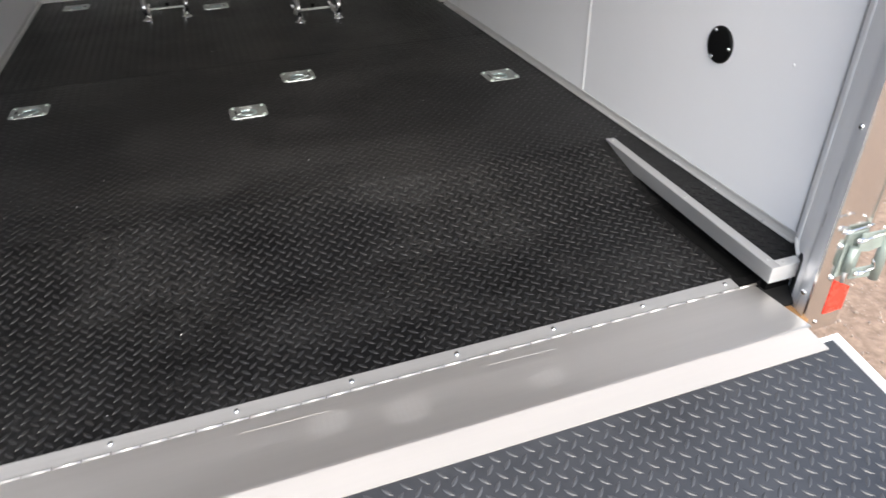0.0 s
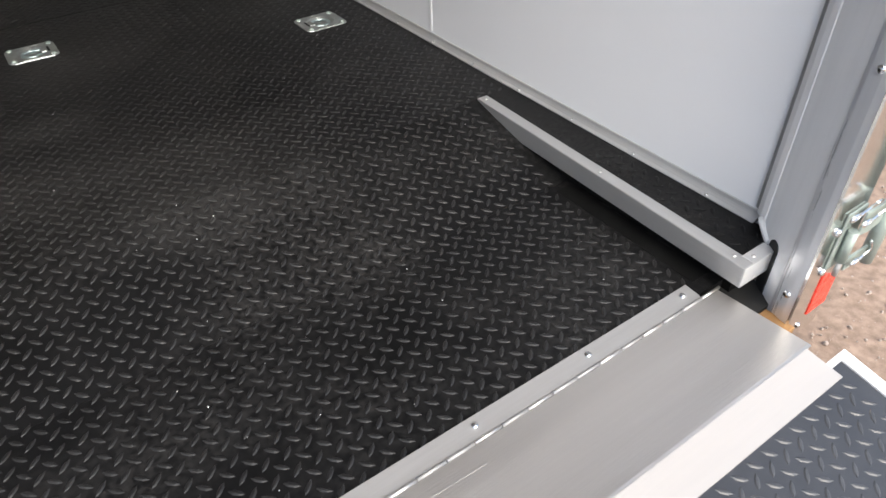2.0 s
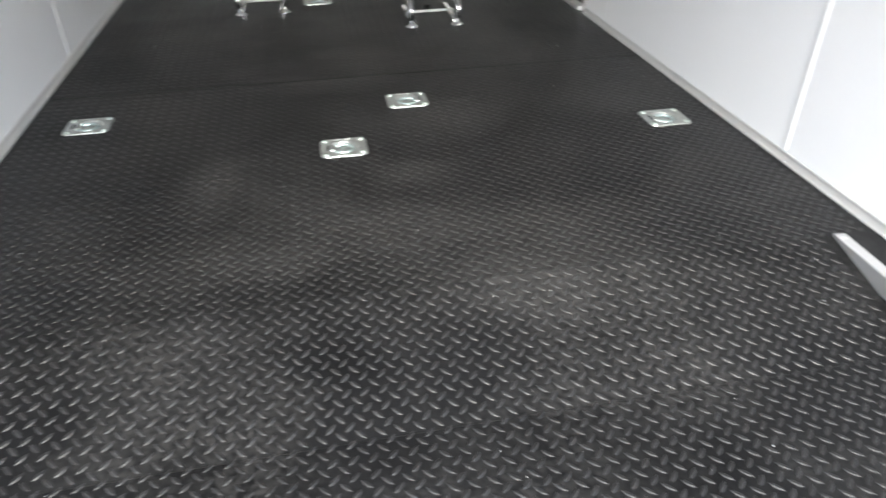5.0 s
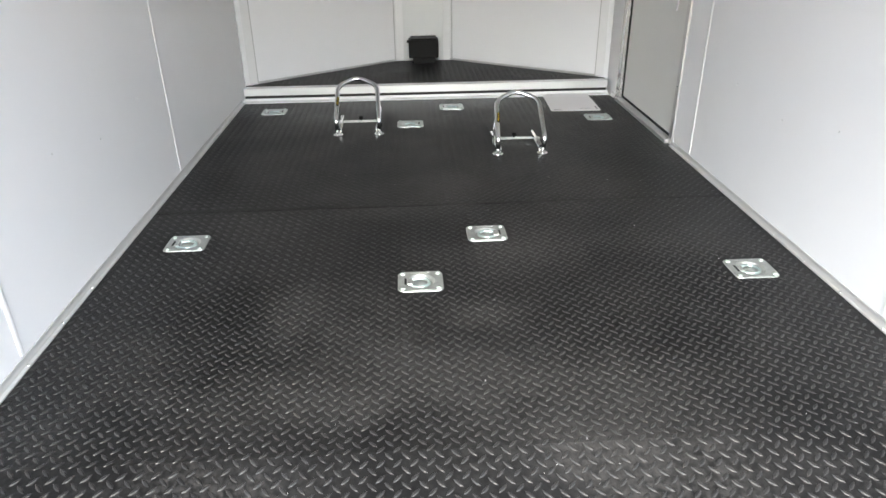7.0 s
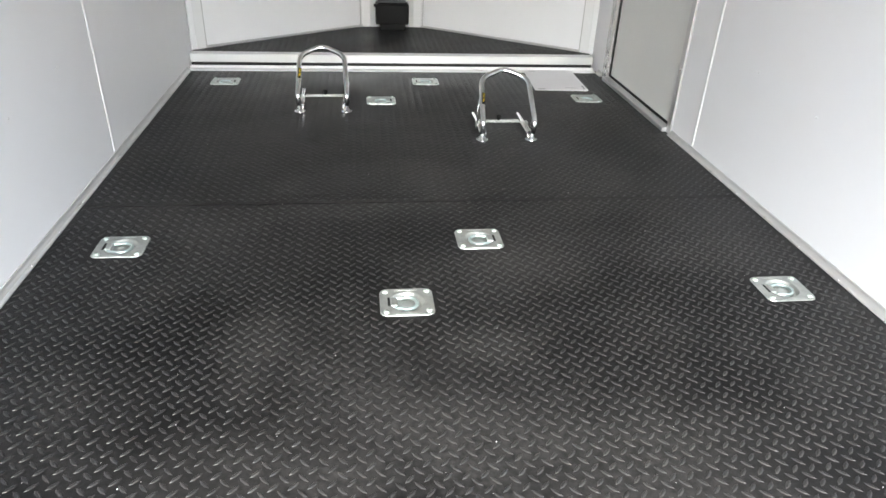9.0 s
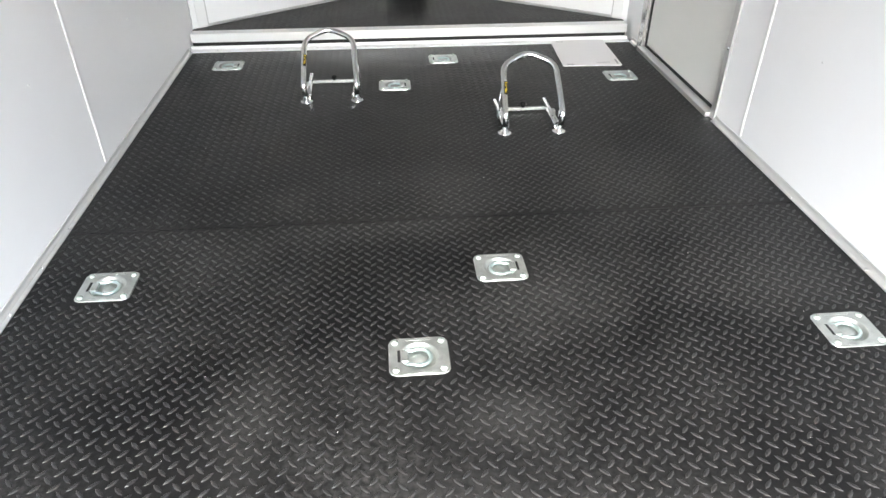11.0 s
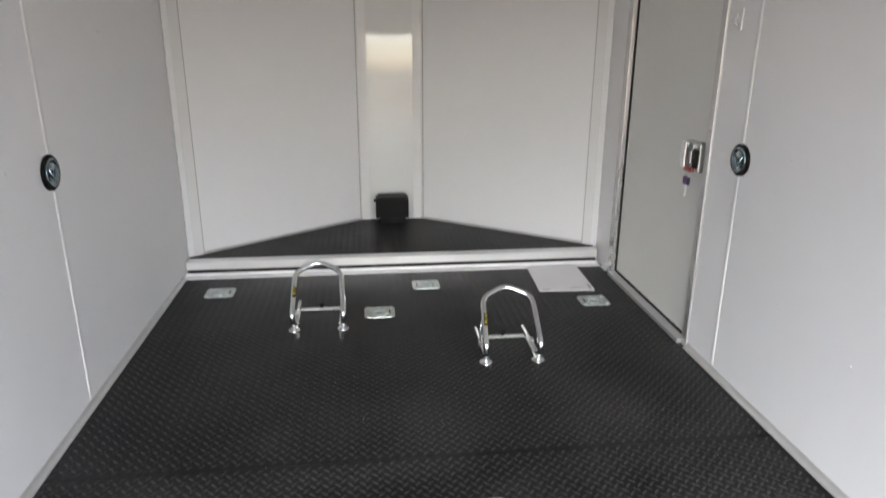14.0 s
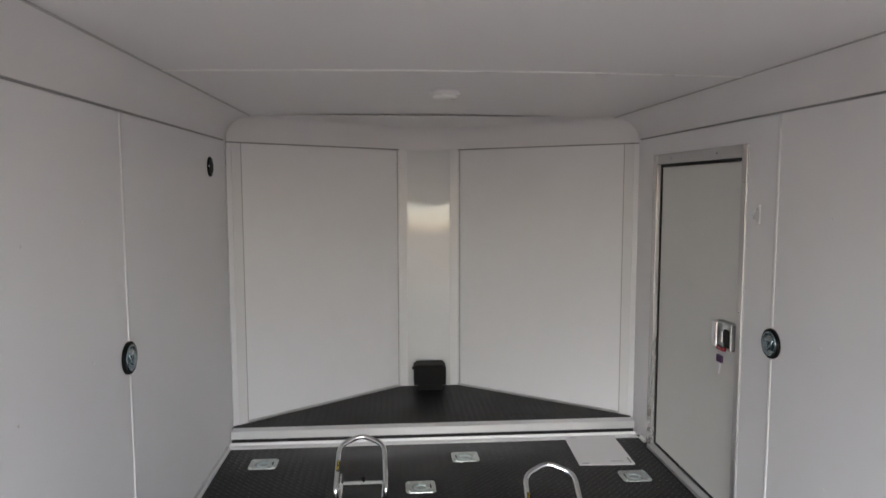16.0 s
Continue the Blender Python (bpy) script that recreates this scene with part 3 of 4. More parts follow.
# ---- v-shaped nose ----
P = [Vector((-1.195, 6.12)), Vector((-NOSE_X, NOSE_Y)), Vector((NOSE_X, NOSE_Y)), Vector((1.214, 6.108))]


def upright(bm, a, b, z0, z1, t=0.03, off=0.0):
    """An upright slab over the plan line a to b, thick away from the room."""
    d = (b - a).normalized()
    out = Vector((-d.y, d.x))
    p = [a + out * off, b + out * off, b + out * (off + t), a + out * (off + t)]
    extrude_profile([tuple(q) for q in p], "z", z0, z1, bm)


nose_wall = thing("wall_nose", "white sheet walls of the v-shaped trailer nose", "wall", "", "structure")
for a, b, mat in ((P[0], P[1], WHITE), (P[2], P[3], WHITE)):
    bm = bmesh.new()
    upright(bm, a, b, 0.0, 1.93)
    part("panel", bm, mat, nose_wall)
# gently bowed gloss sheet in the middle
bm = bmesh.new()
n, rows = 20, 60
grid = []
for j in range(rows + 1):
    z = 0.02 + (1.93 - 0.02) * j / rows
    line = []
    for i in range(n + 1):
        u = 2 * i / n - 1
        bow = 0.006 * (1 - u * u) + 0.0316 * (max(0, min(z, 1.1) - 0.69) ** 2 / 0.82 + max(0, z - 1.1)) + 0.033 * (z - 1.07) ** 2 * (1 - u * u) + 0.0005 * math.sin(13.0 * z + 1.6 * u * u + 0.6)
        line.append(bm.verts.new((u * NOSE_X, NOSE_Y + 0.004 + bow, z)))
    grid.append(line)
for r0, r1 in zip(grid, grid[1:]):
    for i in range(n):
        bm.faces.new((r0[i], r0[i + 1], r1[i + 1], r1[i])).smooth = True
part("centre_sheet", bm, NOSE, nose_wall, "glossy white centre sheet, slightly bowed")
part("backing", boxed((-NOSE_X - 0.02, NOSE_Y + 0.085, 0), (NOSE_X + 0.02, NOSE_Y + 0.10, 1.93)), WHITE, nose_wall)
# strips: beside the centre sheet, at the wall ends and along the platform
for s in (-1, 1):
    a, b = (P[0], P[1]) if s < 0 else (P[3], P[2])
    d = (b - a).normalized()
    L = (b - a).length
    for lo, hi, mat in ((L - 0.012, L, WHITE_TRIM), (L - 0.0175, L - 0.012, SOFT_JOINT), (0.03, 0.085, WHITE_TRIM), (0.085, 0.0905, SOFT_JOINT)):
        bm = bmesh.new()
        p, q = a + d * lo, a + d * hi
        if s > 0:
            p, q = q, p
        upright(bm, p, q, STAGE, WALL_TOP - 0.01, 0.004, -0.004)
        part("corner_strip", bm, mat, nose_wall)
    bm = bmesh.new()
    p, q = a + d * 0.085, b
    if s > 0:
        p, q = q, p
    upright(bm, p, q, STAGE + 0.0005, STAGE + 0.015, 0.005, -0.0055)
    part("foot_strip", bm, GREY_TRIM, nose_wall, "grey metal foot strip")
    bm = bmesh.new()
    p, q = (a, b) if s < 0 else (b, a)
    upright(bm, p, q, WALL_TOP - 0.010, WALL_TOP - 0.003, 0.006, -0.006)
    part("top_strip", bm, DARK_TRIM, nose_wall)
    c = NOSE_X - 0.028
    part("centre_strip", boxed((s * c - 0.028, NOSE_Y - 0.004, STAGE), (s * c + 0.028, NOSE_Y + 0.005, WALL_TOP - 0.012), 0.001), WHITE_TRIM, nose_wall)
part("centre_top_strip", boxed((-NOSE_X, NOSE_Y - 0.006, WALL_TOP - 0.014), (NOSE_X, NOSE_Y + 0.004, WALL_TOP - 0.004)), WHITE_TRIM, nose_wall)

# nose ceiling with its cove
bm = bmesh.new()
inner = [Vector((-1.14, 6.06)), Vector((-NOSE_X + 0.035, NOSE_Y - 0.115)), Vector((NOSE_X - 0.035, NOSE_Y - 0.115)), Vector((1.14, 6.06))]
prof = [(math.sin(i / 8 * math.pi / 2), 1 - math.cos(i / 8 * math.pi / 2)) for i in range(9)]
rows = []
for h, w in prof:
    rows.append([bm.verts.new((*(p.lerp(q, w)), WALL_TOP - 0.003 + (CEIL_EDGE + 0.004 - WALL_TOP) * h)) for p, q in zip(P, inner)])
for a, b in zip(rows, rows[1:]):
    for i in range(3):
        bm.faces.new((a[i], a[i + 1], b[i + 1], b[i])).smooth = True
last = rows[-1]
bm.faces.new((last[0], last[1], last[2], last[3]))
bmesh.ops.recalc_face_normals(bm, faces=bm.faces[:])
setting("nose_ceiling", bm, CEIL, "white ceiling of the trailer nose with a rounded cove", "ceiling")

# raised nose platform with its edgings
platform = thing("nose_platform", "raised black tread platform with aluminium edging in the nose", "platform", "", "structure")
bm = extrude_profile([(-1.195, 6.07), (1.195, 6.07), (1.195, 6.12), (NOSE_X, NOSE_Y), (-NOSE_X, NOSE_Y), (-1.195, 6.12)], "z", -0.02, STAGE)
part("deck", bm, RUBBER, platform)
treads("tread", platform, -1.15, 1.15, 6.075, 6.84, Matrix.Translation((0, 0, STAGE)), keep=lambda x, y: y < NOSE_Y - 0.012 - max(0, (abs(x) - NOSE_X)) * 0.737)
part("edge_angle", extrude_profile([(6.012, 0.034), (6.0115, STAGE + 0.003), (6.078, STAGE + 0.003), (6.078, STAGE), (6.016, STAGE), (6.016, 0.034)], "x", -1.19, 1.19), ALU_X, platform, "mill aluminium edge angle")
part("riser", boxed((-1.19, 6.03, -0.02), (1.19, 6.06, STAGE - 0.001)), SEAL, platform, "black recess")
part("floor_strip", extrude_profile([(5.945, 0.0), (5.945, 0.003), (5.985, 0.008), (5.99, 0.021), (5.994, 0.021), (5.994, 0.0)], "x", -1.19, 1.19), WHITE_TRIM, platform, "white floor edge strip")
for i in range(9):
    part("screw", screw(pose(-1.05 + i * 0.2625, 5.965, 0.0055, 10, 0, 0), 0.005), CHROME, platform)

# ---- rear frame ----
def rear_post(name, s):
    """Jamb, polished rear face and corner of one side of the rear opening."""
    post = thing(name, "polished steel rear corner post with a bolted jamb plate", "post", "", "structure")

    def plan(bm, pts, z0, z1):
        return extrude_profile([(s * x, y) for x, y in pts], "z", z0, z1, bm)
    part("joint", plan(None, [(1.212, 1.994), (1.200, 1.994), (1.196, 1.985), (1.212, 1.985)], 0.036, 1.75), DARK_TRIM, post, "dark grey joint")
    part("edge_strip", plan(None, [(1.212, 1.985), (1.194, 1.985), (1.183, 1.971), (1.178, 1.958), (1.184, 1.950), (1.212, 1.95)], 0.03, 1.75), WHITE_TRIM, post, "pale edge strip")
    part("jamb", plan(None, [(1.180, 1.957), (1.175, 1.950), (1.145, 1.906), (1.116, 1.863), (1.115, 1.862), (1.113, 1.861), (1.125, 1.855), (1.2, 1.95)], -0.14, 1.80), JAMB, post, "satin steel jamb plate")
    part("bolt_strip", plan(None, [(1.113, 1.861), (1.108, 1.852), (1.102, 1.830), (1.100, 1.816), (1.114, 1.816), (1.125, 1.861)], -0.14, 1.80), STRIP, post, "bolted jamb strip")
    part("rear_face", plan(None, [(1.099, 1.8155), (1.103, 1.812), (1.216, 1.812), (1.230, 1.815), (1.238, 1.826), (1.238, 1.965), (1.222, 1.965), (1.222, 1.826), (1.105, 1.819)], -0.16, 1.97), MIRROR, post, "mirror polished rear face")
    for z in (-0.035, 0.42, 0.875, 1.33):
        nrm = Vector((-0.97 * s, 0.24, 0))
        m = Matrix.Translation((s * 1.1035, 1.835, z)) @ nrm.to_track_quat("Z", "Y").to_matrix().to_4x4()
        part("bolt", screw(m, 0.008), CHROME, post)
    part("bolt", screw(pose(s * 1.150, 1.812, -0.13, 90), 0.0065), CHROME, post)
    return post


rear_post("post_right", 1)
rear_post("post_left", -1)
setting("rear_header", boxed((-1.2, 1.79, 1.76), (1.2, 1.97, 1.97), 0.004), MIRROR, "polished steel header over the rear opening", "header")


# ---- level side ledges beside the sloping floor ----
def side_ledge(s):
    t = thing("side_ledge", "level black ledge with aluminium angle edge along the wall", "ledge", "side ledges")
    xi, y0, y1 = 1.060, 1.906, 2.764
    edge = lambda y: 1.052 + 0.022 * (y - y0) / (y1 - y0)

    def X(x):
        return s * x
    part("mat", boxed((min(X(xi + 0.018), X(W - 0.002)), y0 + 0.02, -0.03), (max(X(xi + 0.018), X(W - 0.002)), BREAK - 0.001, 0.0012)), RUBBER, t)
    treads("tread", t, min(X(xi + 0.022), X(W - 0.015)), max(X(xi + 0.022), X(W - 0.015)), y0 + 0.02, BREAK - 0.03, Matrix.Translation((0, 0, 0.0012)), origin=(0, 0), mat=RUBBER)
    # inner angle: flat top flange and a face cut off at a slant where the floor rises to it
    bm = bmesh.new()
    secs = []
    for y in (y0, 2.10, 2.35, 2.578, 2.64, 2.70, y1):
        low = max(-0.042, -0.042 * (y1 - y) / (y1 - 2.578)) + 0.0005
        e = edge(y)
        secs.append([bm.verts.new((X(x), y, z)) for x, z in ((e + 0.032, 0.0046), (e + 0.002, 0.0055), (e, 0.004), (e, low), (e + 0.003, low), (e + 0.003, 0.002), (e + 0.032, 0.002))])
    for a, b in zip(secs, secs[1:]):
        for i in range(7):
            bm.faces.new((a[i], a[(i + 1) % 7], b[(i + 1) % 7], b[i]))
    bm.faces.new(secs[0])
    bm.faces.new(secs[-1])
    bmesh.ops.recalc_face_normals(bm, faces=bm.faces[:])
    part("edge_angle", bm, ALU, t, "grey aluminium edge angle")
    bm = boxed((min(X(1.0525), X(1.142)), y0 - 0.003, -0.042), (max(X(1.0525), X(1.142)), y0, 0.0058))
    box(bm, (min(X(1.082), X(1.150)), y0, 0.0036), (max(X(1.082), X(1.150)), y0 + 0.026, 0.0058))
    part("end_angle", bm, ALU_X, t, "aluminium end angle")
    # black filling, deepens the shade in the gap under the ledge
    part("core", boxed((min(X(1.085), X(W - 0.005)), y0 + 0.03, -0.12), (max(X(1.085), X(W - 0.005)), 2.60, -0.0305)), BLACK, t)
    for px, py in ((1.07, y0 + 0.035), (1.098, y0 + 0.012), (1.077, y0 + 0.40), (1.090, y1 - 0.018)):
        part("rivet", screw(pose(X(px), py, 0.0054), 0.0045), ALU, t)
    bm = tube([(X(x), y, z) for x, y, z in ((1.184, 1.968, 0.030), (1.177, 1.958, 0.022), (1.171, 1.946, 0.012), (1.165, 1.934, 0.006), (1.158, 1.926, 0.004))], 0.0068, 10)
    for v in bm.verts:
        v.co += 0.0025 * noise.noise_vector(v.co * 90)
    part("caulk", bm, CAULK, t, "smeared white caulk")
    return t


side_ledge(1)
side_ledge(-1)

# dark slot and raw wood beside the sill
for s in (1, -1):
    cover = thing("jamb_grommet", "black rubber lined slot at the foot of the jamb", "grommet", "jamb slots")
    d = Vector((0.059, 0.087, 0)).normalized()
    nrm = Vector((-d.y * s, d.x, 0))
    pts = []
    for i in range(13):
        a = math.pi * i / 12
        pts.append((0.017 * math.cos(a), 0.010 + 0.017 * math.sin(a)))
    pts += [(-0.017, -0.11), (0.017, -0.11)]
    bm = extrude_profile(pts, "z", 0, 0.002)
    ax = Vector((d.x * s, d.y, 0))
    m = Matrix.Translation((s * 1.1450, 1.9065, 0)) @ Matrix((ax, Vector((0, 0, 1)), ax.cross(Vector((0, 0, 1))))).transposed().to_4x4()
    if (ax.cross(Vector((0, 0, 1)))).dot(nrm) < 0:
        m = m @ Matrix.Translation((0, 0, -0.002))
    bm.transform(m)
    part("lining", bm, SEAL, cover)
    setting("sill_end", boxed((min(s * 1.032, s * 1.195), 1.866, -0.30), (max(s * 1.032, s * 1.195), 1.965, -0.096)), CHASSIS, "black painted end of the rear sill", "beam")
    setting("sill_wood", boxed((min(s * 1.042, s * 1.108), 1.800, -0.17), (max(s * 1.042, s * 1.108), 1.864, -0.099), 0.002), WOOD, "raw weathered plywood end at the sill", "wood")

# ---- ramp with its hinged flap ----
ramp_m = Matrix.Translation((0, 1.705, -0.066)) @ Matrix.Rotation(math.atan2(0.31, 1.85), 4, "X")
ramp = thing("ramp_door", "lowered rear ramp door with black tread matting and white edging", "ramp")
RL = 1.87


def on_ramp(bm):
    bm.transform(ramp_m)
    return bm


part("deck", on_ramp(boxed((-1.088, -RL, -0.045), (1.088, -0.002, -0.006))), WOOD, ramp)
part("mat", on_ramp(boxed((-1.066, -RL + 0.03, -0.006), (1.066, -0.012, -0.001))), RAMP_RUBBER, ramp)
for s in (-1, 1):
    part("side_edging", on_ramp(boxed((min(s * 1.0665, s * 1.092), -RL, -0.047), (max(s * 1.0665, s * 1.092), 0, 0.003), 0.0012)), WHITE_TRIM, ramp, "white metal side edging")
part("end_edging", on_ramp(boxed((-1.066, -RL, -0.047), (1.066, -RL + 0.03, 0.003), 0.0012)), WHITE_TRIM, ramp)
part("head_edging", on_ramp(boxed((-1.066, -0.0115, -0.047), (1.066, 0, 0.002), 0.001)), WHITE_TRIM, ramp)
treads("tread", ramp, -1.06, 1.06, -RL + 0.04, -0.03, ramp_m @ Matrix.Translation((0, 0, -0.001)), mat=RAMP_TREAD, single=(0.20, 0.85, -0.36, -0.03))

flap = thing("hinged_flap", "brushed steel hinged transition flap over the ramp gap", "flap")
part("hinge_leaf", extrude_profile([(1.986, -0.0715), (1.986, -0.0685), (1.947, -0.0715), (1.947, -0.0745)], "x", -1.005, 1.005), LEAF, flap, "dull aluminium hinge leaf")
x = -1.015
k = 0
while x < 1.02:
    bm = tube([(x, 1.943, -0.0715), (x + 0.0545, 1.943, -0.0715)], 0.0036 if k % 2 else 0.0032, 10)
    part("knuckle", bm, STEEL if k % 5 in (1, 3) else DULL, flap)
    x += 0.056
    k += 1
part("plate", extrude_profile([(1.939, -0.0745), (1.939, -0.0712), (1.748, -0.0585), (1.742, -0.0590), (1.742, -0.062), (1.748, -0.0615)], "x", -1.047, 1.047), STEEL, flap, "brushed steel plate with scratches and footprints")
part("bent_lip", extrude_profile([(1.742, -0.0590), (1.742, -0.0618), (1.672, -0.0705), (1.672, -0.0678)], "x", -1.034, 1.034), LIP, flap, "bright bent lip")
for i in range(8):
    part("bolt", screw(pose(0.975 - 0.2575 * i, 1.969, -0.0701, -4), 0.007), CHROME, flap)

# ---- side door ----
door = thing("door_1", "closed grey-white side entry door with aluminium frame", "door", "", "structure")
door.location = (SIDE[1] - W, 0.024, 0)
part("door_leaf", boxed((1.221, 4.892, 0.030), (1.245, 5.769, 1.588), 0.002), DOORSKIN, door)
bm = boxed((1.213, 4.882, 1.586), (1.24, 5.777, 1.602))
box(bm, (1.213, 5.770, 0.022), (1.24, 5.777, 1.586))
box(bm, (1.213, 4.882, 0.022), (1.24, 4.892, 1.586))
box(bm, (1.213, 4.892, 0.022), (1.24, 5.764, 0.029))
part("gasket", bm, SEAL, door)
for name, lo, hi in (("frame_upright", (1.192, 4.84, 0.0), (1.25, 4.881, 1.655)), ("frame_upright", (1.192, 5.778, 0.0), (1.25, 5.838, 1.655)),
                     ("frame_head", (1.192, 4.8815, 1.602), (1.25, 5.7775, 1.655)), ("threshold", (1.172, 4.8815, 0.0), (1.25, 5.7775, 0.021))):
    part(name, boxed(lo, hi, 0.002), FRAME if name == "frame_upright" else ALU, door)
part("outer_skin", boxed((1.246, 4.875, 0.015), (1.26, 5.783, 1.604)), WHITE, door)
for y, z in ((4.856, 0.3), (4.856, 0.95), (4.856, 1.5), (5.81, 0.3), (5.81, 0.95), (5.81, 1.5), (5.1, 1.63), (5.6, 1.63), (5.81, 1.63)):
    part("screw", screw(pose(1.192, y, z, 0, -90), 0.005), CHROME, door)

latch = thing("door_latch", "chrome paddle latch with red release on the door", "latch")
latch.location = (SIDE[1] - W, 0.024, 0)
part("case", boxed((1.184, 4.905, 0.765), (1.221, 5.035, 0.885), 0.005), ZINC, latch)
part("paddle", boxed((1.160, 4.985, 0.775), (1.179, 5.03, 0.885), 0.004), CHROME, latch, "bright chrome paddle")
part("recess", boxed((1.174, 4.90, 0.782), (1.179, 4.945, 0.86), 0.001), BLACK, latch)
part("bolt_block", boxed((1.168, 4.945, 0.80), (1.178, 4.962, 0.85), 0.002), CHROME, latch)
part("release", boxed((1.165, 4.925, 0.762), (1.1795, 4.995, 0.782), 0.003), RED_LENS, latch, "red plastic release")
key = thing("hanging_key", "small key with dark purple head hanging under the latch", "key")
key.location = (SIDE[1] - W, 0.024, 0)
part("ring", tube(rounded([(1.205, 5.035, 0.765), (1.2, 5.037, 0.74), (1.205, 5.037, 0.72), (1.212, 5.037, 0.74), (1.207, 5.035, 0.765)], 0.006, 3), 0.0012, 6), CHROME, key)
part("key_head", boxed((1.200, 5.012, 0.688), (1.212, 5.060, 0.722), 0.004), PURPLE, key)
part("blade", extrude_profile([(5.032, 0.686), (5.048, 0.686), (5.046, 0.65), (5.04, 0.634), (5.033, 0.65)], "x", 1.203, 1.209), PAPER, key, "bright key blade")

catch = thing("wall_catch", "small pale clip with two screws on the wall", "clip")
catch.location = (SIDE[1] - W, 0.024, 0)
part("plate", boxed((1.194, 4.735, 1.33), (1.2, 4.758, 1.405), 0.002), WHITE_TRIM, catch)
part("loop", tube(rounded([(1.196, 4.746, 1.39), (1.178, 4.74, 1.38), (1.178, 4.752, 1.355), (1.196, 4.746, 1.345)], 0.008), 0.003, 8), CHROME, catch)


# ---- recessed floor rings ----
def floor_ring():
    t = thing("tie_down_ring", "zinc plated recessed floor tie-down ring in a square pan", "tie-down", "floor tie-downs")
    n = 48
    bm = bmesh.new()
    outer = []
    hw, hh, cr = 0.0745, 0.0655, 0.02
    for i in range(n):
        a = 2 * math.pi * (i + 0.5) / n
        c, s = math.cos(a), math.sin(a)
        k = min(hw / max(abs(c), 1e-6), hh / max(abs(s), 1e-6))
        x, y = k * c, k * s
        if abs(x) > hw - cr and abs(y) > hh - cr:
            v = Vector((abs(x) - (hw - cr), abs(y) - (hh - cr)))
            v = v.normalized() * cr
            x, y = math.copysign(hw - cr + v.x, x), math.copysign(hh - cr + v.y, y)
        outer.append((x, y))
    prof = [(None, 0.0), (None, 0.0026), (0.049, 0.0032), (0.046, 0.002), (0.042, -0.010), (0.040, -0.0115), (0.021, -0.0115), (0.017, -0.006), (0.009, -0.0035)]
    rings = []
    for r, z in prof:
        if r is None:
            sc = 1.0 if z == 0.0 else 0.985
            rings.append([bm.verts.new((x * sc, y * sc, z)) for x, y in outer])
        else:
            rings.append([bm.verts.new((r * math.cos(2 * math.pi * (i + 0.5) / n), r * math.sin(2 * math.pi * (i + 0.5) / n), z)) for i in range(n)])
    for a, b in zip(rings, rings[1:]):
        for i in range(n):
            bm.faces.new((a[i], a[(i + 1) % n], b[(i + 1) % n], b[i]))
    bm.faces.new(rings[-1])
    bmesh.ops.recalc_face_normals(bm, faces=bm.faces[:])
    for f in bm.faces:
        f.smooth = f.calc_center_median().z < 0.001
    part("pan", bm, ZINC, t)
    for s in (-1, 1):
        part("rib", boxed((-0.032, s * 0.0575 - 0.003, 0.0026), (0.032, s * 0.0575 + 0.003, 0.0036), 0.0008), ZINC, t)
        for q in (-1, 1):
            part("bolt", screw(pose(s * 0.058, q * 0.049, 0.0027), 0.0085), GALV, t)
    arc = [(0.029 * math.cos(a), 0.029 * math.sin(a), -0.003) for a in np.linspace(-2.2, 2.2, 25)]
    arc = [(-0.034, -0.024, -0.003)] + arc + [(-0.034, 0.024, -0.003), (-0.034, -0.024, -0.003)]
    part("ring", tube([tuple(map(float, p)) for p in arc], 0.0052, 10), RINGZINC, t, "bluish zinc ring lying in the pan")
    part("clamp", boxed((-0.045, -0.019, -0.006), (-0.026, 0.019, 0.0045), 0.003), ZINC, t)
    part("slot", boxed((-0.053, -0.021, 0.0024), (-0.046, 0.021, 0.0033)), SEAL, t)
    return t


first = floor_ring()
x, y, turn = RINGS[0]
first.matrix_basis = pose(x, y, 0, 0, 0, turn + 180)
for x, y, turn in RINGS[1:]:
    copy_thing(first, pose(x, y, 0, 0, 0, turn + 180))


# ---- round wall fittings ----
def wall_ring(s, y, z):
    t = thing("wall_tie_down", "round recessed tie-down with black flange on the wall seam", "tie-down", "wall tie-downs", at=(s * SIDE[s], y, z))
    m = pose(0, 0, 0, 0, -90 * s, 0)
    part("flange", lathe([(0.0, 0.001), (0.059, 0.001), (0.059, 0.009), (0.055, 0.013), (0.048, 0.013), (0.047, 0.007), (0, 0.006)], m, 40), BLACK, t)
    part("bezel", lathe([(0.0475, 0.008), (0.0475, 0.0145), (0.043, 0.0155), (0.040, 0.012), (0.036, 0.009), (0, 0.0085)], m, 40), TEAL, t, "blue-grey zinc cup")
    pts = [m @ Vector((-s * a, b, c)) for a, b, c in ((-0.018, -0.027, 0.014), (0.028, 0, 0.016), (-0.018, 0.027, 0.014), (-0.024, 0, 0.014), (-0.018, -0.027, 0.014))]
    part("ring", tube(rounded(pts, 0.01, 4), 0.004, 8), TEAL, t)
    part("clamp", lathe([(0.011, 0.009), (0.011, 0.016), (0.008, 0.018), (0, 0.018)], m @ Matrix.Translation((0.02 * s, 0, 0)), 16), ZINC, t)
    return t


wall_ring(1, 4.64, 0.872)
wall_ring(-1, 4.612, 0.873)


